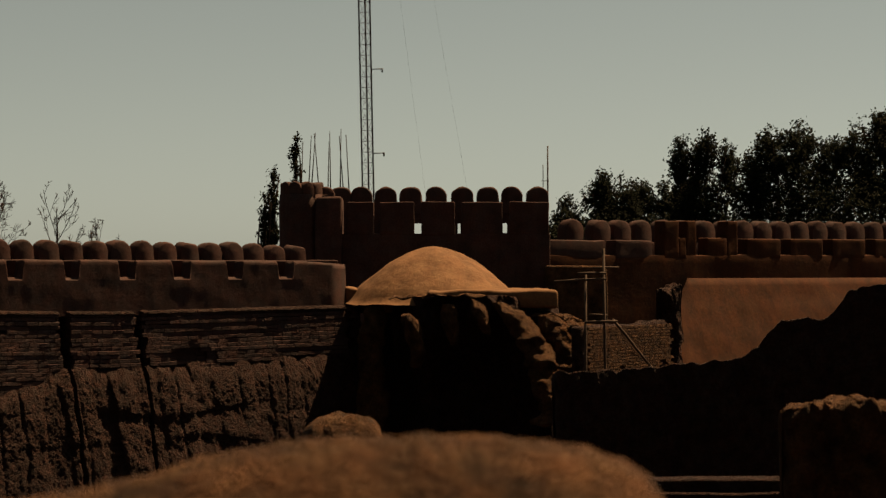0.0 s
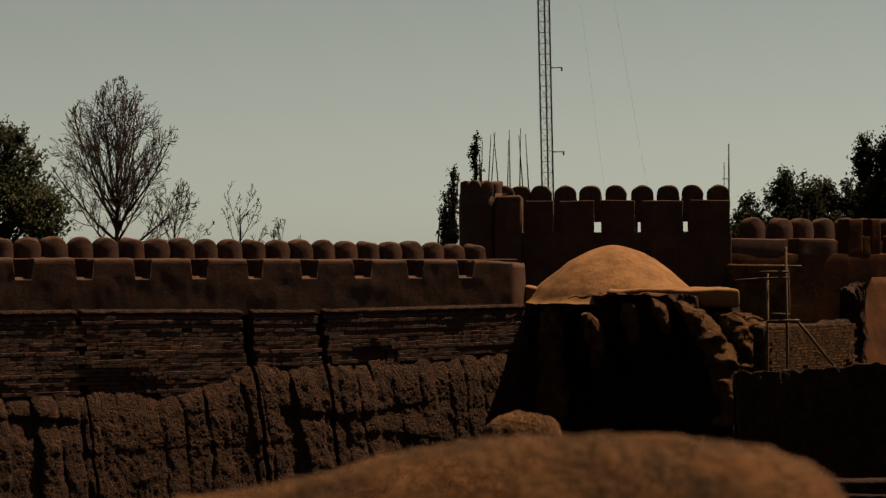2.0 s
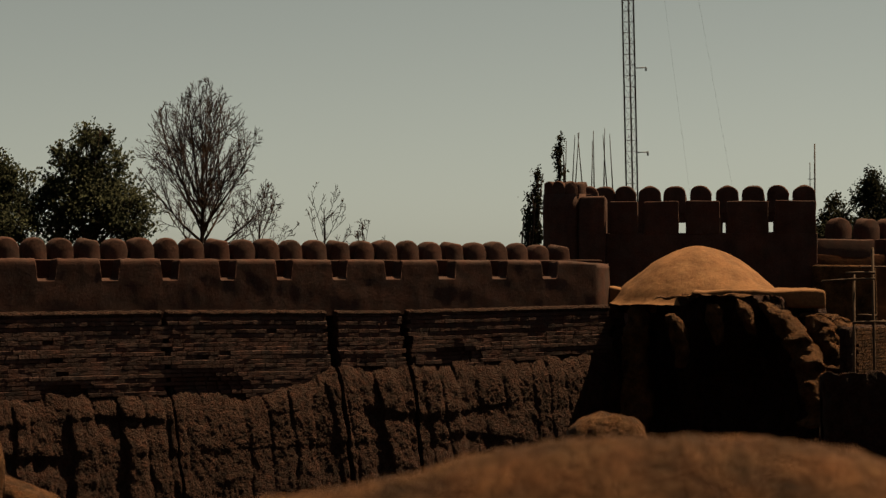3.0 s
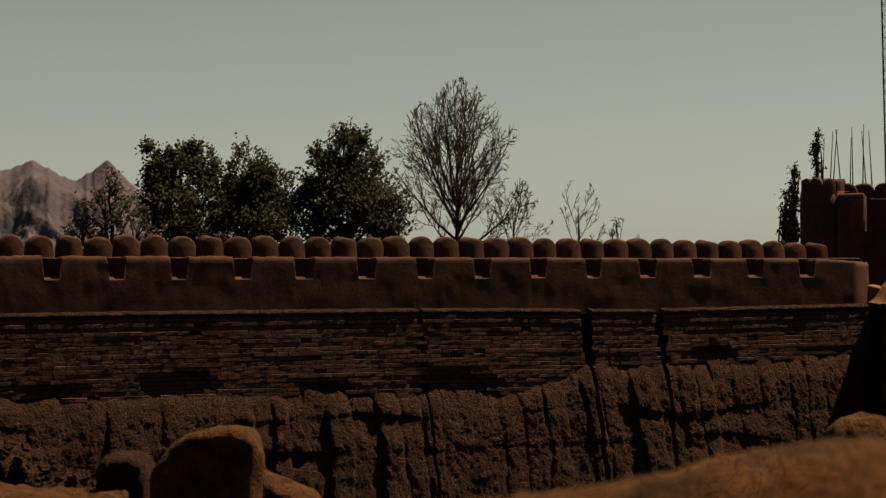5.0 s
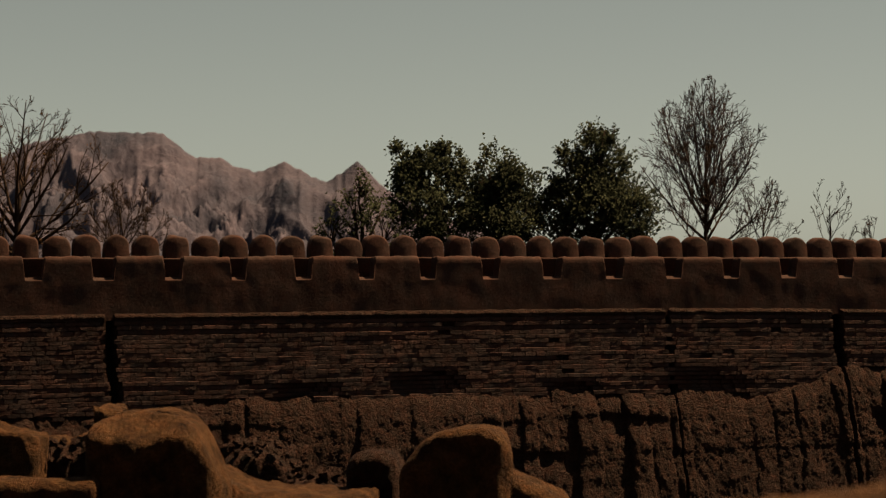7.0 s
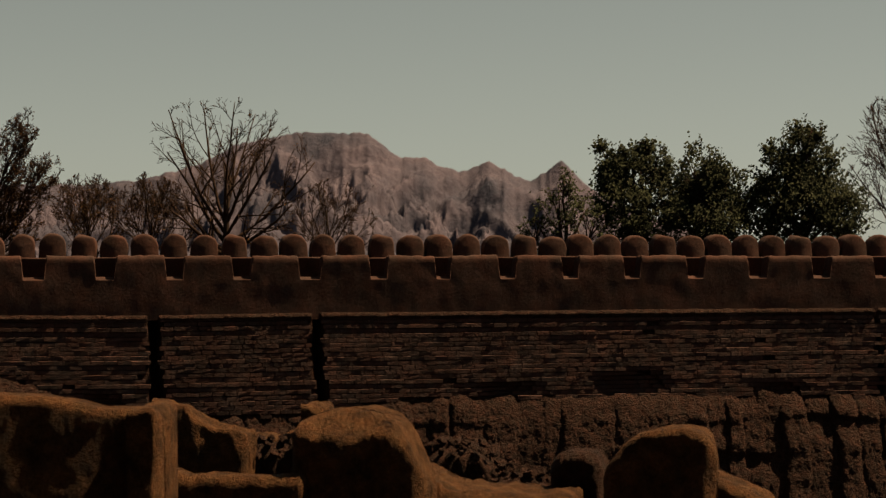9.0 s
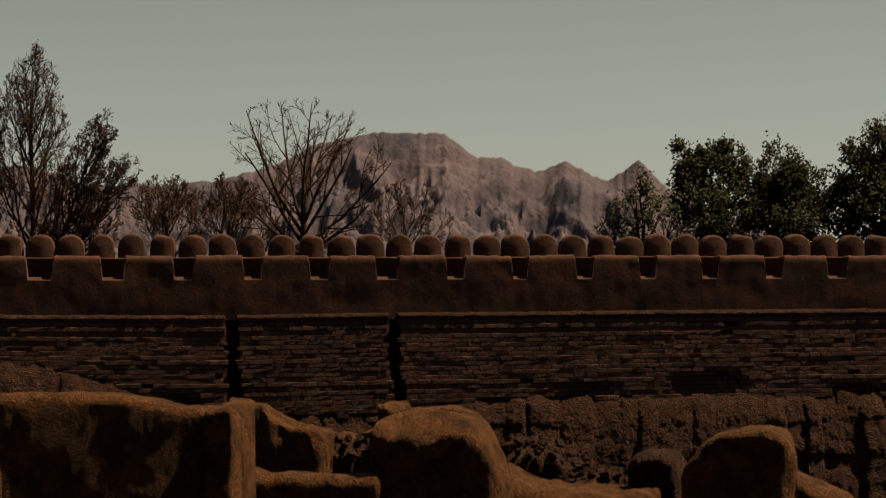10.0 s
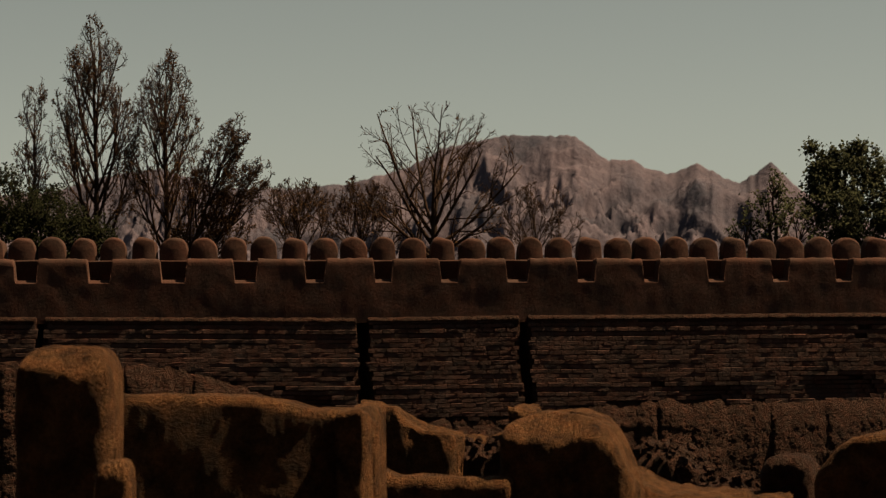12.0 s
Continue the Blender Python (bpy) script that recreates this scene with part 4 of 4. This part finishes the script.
def leafy_tree(az, d, lobes, seed, label, count=7000, size=0.13, mat=None, zf=7.0, name="leafy_tree", gap=0.09, kind_of="tree", shoots=1.0):
    """lobes: (side, height, half width, half height) of the crown's masses."""
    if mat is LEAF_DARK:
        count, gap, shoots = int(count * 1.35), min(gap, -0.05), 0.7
    rng = random.Random(seed)
    p = polar(az, d)
    t = thing(name, pose(p.x, p.y, 0, 0, 0, -az), label, kind_of, "trees behind the wall")
    tubes = []
    low = min(l[1] - l[3] for l in lobes)
    tubes.append(([Vector((0, 0, 0)), Vector((0.05, 0, low * 0.5)), Vector((0, 0, low + 0.5))], 0.2, 0.12))
    spots = []
    area = sum(l[2] * l[3] for l in lobes)
    for lx, lz, lw, lh in lobes:
        c = Vector((lx, rng.uniform(-0.4, 0.4) * lw, lz))
        tubes.append((limb(rng, Vector((0, 0, low)), c + Vector((0, 0, lh * 0.5)), 0.3, 5), 0.09, 0.02))
        for k in range(9):
            e2 = c + Vector((rng.uniform(-1, 1) * lw, rng.uniform(-1, 1) * lw, rng.uniform(-0.3, 1) * lh)) * 0.85
            tubes.append((limb(rng, c - Vector((0, 0, lh * 0.6)), e2, 0.2, 4), 0.03, 0.008))
        n = int(count * lw * lh / area)
        clumps = max(8, n // 16)
        deep = lw * 0.75
        for k in range(clumps):
            v = Vector((rng.gauss(0, 1), rng.gauss(0, 1), rng.gauss(0, 1))).normalized()
            v *= rng.uniform(0.15, 1.0) ** 0.45 * (1 + 0.42 * wob(v.x * 1.9 + lx, v.y * 1.9, v.z * 1.9 + lz, seed))
            q = c + Vector((v.x * lw, v.y * deep, v.z * lh))
            if wob(q.x * 1.5, q.y * 0.8, q.z * 1.5, seed) < gap - 0.25:
                continue
            r = rng.uniform(0.06, 0.17) * (0.7 + 0.3 * lw)
            for m in range(16):
                spots.append(q + Vector((rng.gauss(0, 1) * r, rng.gauss(0, 1) * r, rng.gauss(0, 1.1) * r)))
        # leafy shoots that stand out of the crown
        for k in range(int((26 * lw + 16 * lh) * shoots)):
            v = Vector((rng.gauss(0, 1), rng.gauss(0, 1), rng.gauss(0.35, 0.8))).normalized()
            q = c + Vector((v.x * lw, v.y * deep, v.z * lh)) * 0.9
            d = (v + Vector((0, 0, 0.55)) + Vector((rng.gauss(0, 1), rng.gauss(0, 1), rng.gauss(0, 1))) * 0.3).normalized()
            ln = rng.uniform(0.18, 0.55) * (0.45 + 0.55 * min(1.0, lw))
            tubes.append(([q - d * 0.25, q + d * ln * 0.5, q + d * ln], 0.012, 0.005))
            for m in range(int(26 * ln) + 4):
                spots.append(q + d * ln * rng.uniform(-0.3, 1.05) + Vector((rng.gauss(0, 1), rng.gauss(0, 1), rng.gauss(0, 1))) * 0.055)
    vs, fs = [], []
    tube(vs, fs, *tubes[0], 8)
    part("trunk", mesh("trunk", vs, fs, BARK), t)
    vs, fs = [], []
    for pts, a, b in tubes[1:]:
        tube(vs, fs, pts, a, b, 5)
    part("limb_frame", mesh("limb_frame", vs, fs, BARK), t)
    part("crown", leaves("crown", rng, spots, size, mat or LEAF), t)
    return t


# the round bare tree
bare_tree(-13.85, 75, 8.9, 6.1, 2.6, 11, "bare leafless tree with a round fan of fine branches", 22, 9, 5, 0.75, 0.15)
bare_tree(-12.3, 76, 8.6, 2.8, 1.3, 12, "small bare shrub with reddish twigs", 9, 5, 3, 0.7, 0.06, name="bare_shrub")
bare_tree(-10.5, 75, 8.6, 2.8, 0.9, 13, "thin bare sapling with sparse twigs", 6, 4, 2, 0.9, 0.05, name="bare_sapling")
bare_tree(-9.4, 75, 8.5, 1.4, 0.8, 14, "low bare twigs above the wall", 5, 3, 2, 0.8, 0.04, name="bare_shrub")
bare_tree(-32.6, 70, 8.8, 5.2, 3.6, 15, "spreading bare tree with dark crooked branches", 12, 7, 4, 0.35, 0.24, "broad", dry=0.10)
bare_tree(-36.3, 71, 8.4, 2.9, 1.8, 16, "low thicket of bare reddish twigs", 14, 8, 4, 0.75, 0.08, name="bare_shrub", dry=0.25)
bare_tree(-34.6, 72, 8.4, 3.0, 1.7, 17, "low thicket of bare reddish twigs", 14, 8, 4, 0.75, 0.08, name="bare_shrub", dry=0.25)
bare_tree(-29.8, 71, 8.4, 2.8, 1.7, 18, "low spreading bare bush", 11, 6, 4, 0.5, 0.08, "broad", name="bare_shrub")
bare_tree(-41.8, 75, 8.2, 10.2, 2.4, 19, "tall upright poplar with bare branches and few dry leaves", 20, 8, 5, 1.0, 0.18, "tall", dry=0.45)
bare_tree(-39.9, 75, 8.2, 8.6, 2.2, 20, "upright poplar with bare branches and few dry leaves", 20, 8, 5, 1.0, 0.16, "tall", dry=0.45)
bare_tree(-39.5, 74, 8.0, 6.6, 1.5, 21, "leaning young poplar with dry leaves", 18, 7, 5, 0.8, 0.12, "tall", dry=0.6, lean=26)
bare_tree(-39.1, 74, 8.0, 5.4, 1.4, 24, "leaning young poplar with dry leaves", 16, 7, 4, 0.7, 0.11, "tall", dry=0.7, lean=38)
bare_tree(-43.4, 76, 8.2, 7.6, 1.2, 22, "slim bare poplar with upright twigs", 14, 6, 4, 1.2, 0.10, "tall", dry=0.4)
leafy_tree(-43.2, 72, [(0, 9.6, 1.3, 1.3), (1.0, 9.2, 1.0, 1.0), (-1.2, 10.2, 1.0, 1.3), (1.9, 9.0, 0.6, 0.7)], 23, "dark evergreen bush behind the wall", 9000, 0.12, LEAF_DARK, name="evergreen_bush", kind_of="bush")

# green trees in the middle
leafy_tree(-21.2, 70, [(-1.0, 10.9, 0.5, 1.2), (-0.3, 11.2, 0.6, 0.9), (0.45, 11.4, 0.6, 0.75), (0, 9.9, 1.5, 1.2), (-1.35, 12.1, 0.16, 0.25), (0.2, 12.1, 0.2, 0.25)], 31, "green leafy tree with an open crown", 18000, 0.125)
leafy_tree(-19.5, 70, [(0, 11.0, 0.85, 1.05), (0.6, 10.3, 0.9, 1.3), (-0.6, 10.2, 0.8, 1.2), (0.1, 9.5, 1.5, 0.9)], 32, "dense rounded green tree", 18000, 0.125)
leafy_tree(-16.9, 70, [(0, 12.0, 0.55, 0.9), (-0.5, 11.0, 0.85, 1.15), (0.5, 11.2, 0.8, 1.15), (0.2, 10.0, 1.7, 1.3), (1.3, 9.6, 0.95, 0.9), (-1.1, 9.8, 0.8, 1.2), (-1.0, 12.0, 0.14, 0.25), (0.6, 12.5, 0.2, 0.3)], 33, "broad green tree with pointed top", 22500, 0.125)
leafy_tree(-23.4, 68, [(0, 9.9, 0.8, 1.0), (-0.8, 9.3, 0.6, 0.6), (0.9, 9.5, 0.7, 1.0), (0.2, 10.7, 0.4, 0.5)], 34, "sparse young tree with thinning leaves", 1500, 0.12, gap=0.14, shoots=0.45)

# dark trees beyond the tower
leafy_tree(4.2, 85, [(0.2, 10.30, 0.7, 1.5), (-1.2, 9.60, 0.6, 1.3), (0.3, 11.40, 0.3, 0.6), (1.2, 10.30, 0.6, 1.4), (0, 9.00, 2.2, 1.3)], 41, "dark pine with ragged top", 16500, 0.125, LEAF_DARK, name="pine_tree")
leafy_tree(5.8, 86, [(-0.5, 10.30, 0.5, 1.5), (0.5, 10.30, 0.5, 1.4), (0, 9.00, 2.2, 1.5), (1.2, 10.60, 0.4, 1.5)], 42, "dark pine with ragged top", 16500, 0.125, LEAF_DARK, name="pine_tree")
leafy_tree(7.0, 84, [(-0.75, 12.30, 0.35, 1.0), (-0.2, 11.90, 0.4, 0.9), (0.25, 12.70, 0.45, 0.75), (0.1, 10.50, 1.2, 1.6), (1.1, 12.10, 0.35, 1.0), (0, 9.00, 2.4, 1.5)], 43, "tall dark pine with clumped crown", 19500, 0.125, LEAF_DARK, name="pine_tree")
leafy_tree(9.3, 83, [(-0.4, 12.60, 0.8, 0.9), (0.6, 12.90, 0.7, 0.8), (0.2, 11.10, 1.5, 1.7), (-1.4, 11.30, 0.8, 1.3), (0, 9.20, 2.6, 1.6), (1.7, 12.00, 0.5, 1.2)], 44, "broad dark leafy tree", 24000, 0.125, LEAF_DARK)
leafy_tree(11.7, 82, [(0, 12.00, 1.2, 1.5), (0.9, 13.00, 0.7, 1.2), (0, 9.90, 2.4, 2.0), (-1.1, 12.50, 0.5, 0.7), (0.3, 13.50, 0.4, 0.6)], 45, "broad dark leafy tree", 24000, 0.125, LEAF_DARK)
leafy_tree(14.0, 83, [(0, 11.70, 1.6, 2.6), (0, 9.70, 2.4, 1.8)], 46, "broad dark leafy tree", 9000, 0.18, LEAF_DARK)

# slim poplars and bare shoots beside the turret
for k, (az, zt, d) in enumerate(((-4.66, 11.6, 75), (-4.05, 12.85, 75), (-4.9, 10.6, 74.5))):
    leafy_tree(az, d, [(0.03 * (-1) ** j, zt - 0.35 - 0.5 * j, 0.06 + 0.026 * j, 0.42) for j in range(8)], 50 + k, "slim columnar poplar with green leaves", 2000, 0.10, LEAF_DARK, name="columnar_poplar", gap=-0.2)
rng = random.Random(5)
for k, (px, py) in enumerate(((532, 250), (545, 240), (552, 235), (562, 236), (582, 250), (588, 232), (600, 228), (606, 240), (620, 238))):
    az = head(px)
    zt = EYE + (480 - py) * 75 / 3688.0
    p = polar(az, 75)
    shoot = thing("bare_shoot", pose(p.x, p.y, 0), "thin straight bare poplar shoot", "tree", "bare shoots by the turret")
    part("stem", tube_mesh("stem", TWIG, [([(0.05 * rng.uniform(-1, 1), 0, 0), (0, 0, zt * 0.6), (0.06 * rng.uniform(-1, 1), 0, zt * 0.85), (0.15 * rng.uniform(-1, 1), 0, zt)], 0.05, 0.012)], 5), shoot)

# ---- mast and pole ----
mast = thing("radio_mast", pose(-4.06, 120, 0, 0, -1.1, 0), "tall guyed steel lattice radio mast", "mast")
legs = [Vector((-0.32, -0.1, 0)), Vector((0.32, -0.1, 0)), Vector((0.02, 0.45, 0))]
for g in legs:
    part("leg", tube_mesh("leg", STEEL, [([g, g + Vector((0, 0, 25)), g + Vector((0, 0, 50))], 0.05, 0.05)], 6), mast)
segs = []
for k in range(80):
    z = k * 0.62
    for a, b in ((0, 1), (1, 2), (2, 0)):
        p, q = legs[a] + Vector((0, 0, z)), legs[b] + Vector((0, 0, z))
        segs.append(([p, q], 0.016, 0.016))
        segs.append(([p, q + Vector((0, 0, 0.62))] if k % 2 else [q, p + Vector((0, 0, 0.62))], 0.012, 0.012))
part("lattice", tube_mesh("lattice", STEEL, segs, 4), mast)
for z in (19.65, 14.8):
    part("arm", tube_mesh("arm", STEEL, [([(0.32, 0, z), (0.95, 0, z)], 0.03, 0.03), ([(0.95, 0, z + 0.04), (0.95, 0, z - 0.2)], 0.05, 0.05)], 6), mast)
for k, (zz, gx, gy) in enumerate(((48, 7.5, -8), (40, 4.6, 6))):
    part("guy_wire", tube_mesh("guy_wire", STEEL, [([(0.3, 0, zz), (gx * 0.5 + 0.2, gy * 0.5, zz * 0.49), (gx, gy, 0)], 0.004, 0.004)], 4), mast)

pole = thing("antenna_pole", pose(4.53, 90, 0), "thin metal antenna pole", "pole")
part("post", tube_mesh("post", STEEL, [([(0, 0, 0), (0, 0, 10.0), (0, 0, 13.4)], 0.05, 0.03)], 6), pole)
part("side_rod", tube_mesh("side_rod", STEEL, [([(-0.2, 0, 11.2), (-0.2, 0, 12.6)], 0.018, 0.018), ([(-0.28, 0, 11.9), (0.05, 0, 11.9)], 0.016, 0.016)], 5), pole)

# ---- bricks of the long wall ----
def brick_points(rng, w, h, d):
    j = lambda k: rng.uniform(-k, k)
    pts = []
    for y, sx_k, lo, hi in ((0.0, 0.97, -0.9, 0.84), (d * 0.12, 1.0, -1.0, 1.0), (d, 1.0, -1.0, 1.0)):
        for sx, sz in ((-1, lo), (1, lo), (1, hi), (-1, hi)):
            pts.append((sx * w / 2 * sx_k + j(0.005), y + j(0.003) * (y == 0) + (-0.003 if y == 0 and sz > 0 else 0), sz * h / 2 + j(0.006)))
    return pts


BRICK_FACES = [(0, 1, 2, 3)] + [(r * 4 + k, (r + 1) * 4 + k, (r + 1) * 4 + (k + 1) % 4, r * 4 + (k + 1) % 4) for r in (0, 1) for k in range(4)]
brng = random.Random(77)
brick_kinds = [mesh("brick", brick_points(brng, 0.245, 0.084, 0.2), BRICK_FACES, BRICK_PART, False) for k in range(8)]
course = 0.0945
PANEL = (s_at(-34.54) + 0.12, s_at(-30.11) - 0.1)
jv, jf, made = [], [], 0
rows = int((7.2 - 4.9) / course)
for r in range(rows):
    shift = brng.uniform(0, 0.26)
    push = 0.02 * brng.uniform(-1, 1) + (0.06 if brng.random() < 0.1 else 0)
    s = S0 + shift
    while s < S1 - 0.2:
        wide = 0.255 * brng.uniform(0.92, 1.1)
        c = s + wide / 2
        s += wide
        z = ledge_z(c) - 0.05 - r * course - 0.012 * wob(c * 0.5, r * 0.3, 0)
        foot = brick_foot(c) + 0.10 * wob(c * 1.9, 2, 0)
        if z < foot - 0.05 or crack(c, z) > 0.4:
            continue
        half = wide * 0.5
        if crack(c + half * 0.8, z) > 0.4:
            wide, c = half, c - half * 0.5
        elif crack(c - half * 0.8, z) > 0.4:
            wide, c = half, c + half * 0.5
        worn = fbm(c * 0.45, z * 1.3, 5.0, 3)
        y = -0.085 - LEAN * (7.1 - z) - push * 0.25 - 0.012 * wob(c * 0.25, r * 5.1, 3) - 0.006 * wob(c * 1.2, r * 3.7, 8) + 0.03 * worn + brng.uniform(-0.004, 0.004)
        hollow = hollow_at(c, z)
        y += 0.18 * hollow
        if brng.random() < 0.005:
            y += 0.07
        if PANEL[0] < c < PANEL[1] and made < 300:
            b = part("brick", brick_kinds[brng.randrange(8)], wall)
            b.matrix_basis = pose(c, y, z, -5.0 + 1.2 * brng.uniform(-1, 1), 0.8 * brng.uniform(-1, 1), 0.7 * brng.uniform(-1, 1)) @ Matrix.Diagonal((wide / 0.255, 1, 1, 1))
            made += 1
        else:
            base = len(jv)
            tilt = 0.012 * brng.uniform(-1, 1)
            nod = 0.085 + 0.02 * brng.uniform(-1, 1)
            for px, py, pz in brick_points(brng, wide * 0.985, 0.084, 0.2):
                jv.append((c + px, y + py + px * tilt + pz * nod, z + pz))
            jf += [tuple(base + q for q in f) for f in BRICK_FACES]
tagged(part("brick_courses", mesh("brick_courses", jv, jf, BRICK, False), wall, "weathered mud-brick courses"), kind="stuff")

# bricks of the ruined wall behind the scaffold, coloured brighter to look sunlit
lit_kinds = [mesh("brick", brick_points(brng, 0.27, 0.084, 0.2), BRICK_FACES, WORN_SUNLIT, False) for k in range(6)]
for r in range(19):
    s = -2.6 + brng.uniform(0, 0.2)
    while s < 1.6:
        wide = 0.28 * brng.uniform(0.9, 1.1)
        c, z = s + wide / 2, 6.66 - r * 0.072
        s += wide
        if wob(c * 2, z * 2, 7) < -0.45:
            continue
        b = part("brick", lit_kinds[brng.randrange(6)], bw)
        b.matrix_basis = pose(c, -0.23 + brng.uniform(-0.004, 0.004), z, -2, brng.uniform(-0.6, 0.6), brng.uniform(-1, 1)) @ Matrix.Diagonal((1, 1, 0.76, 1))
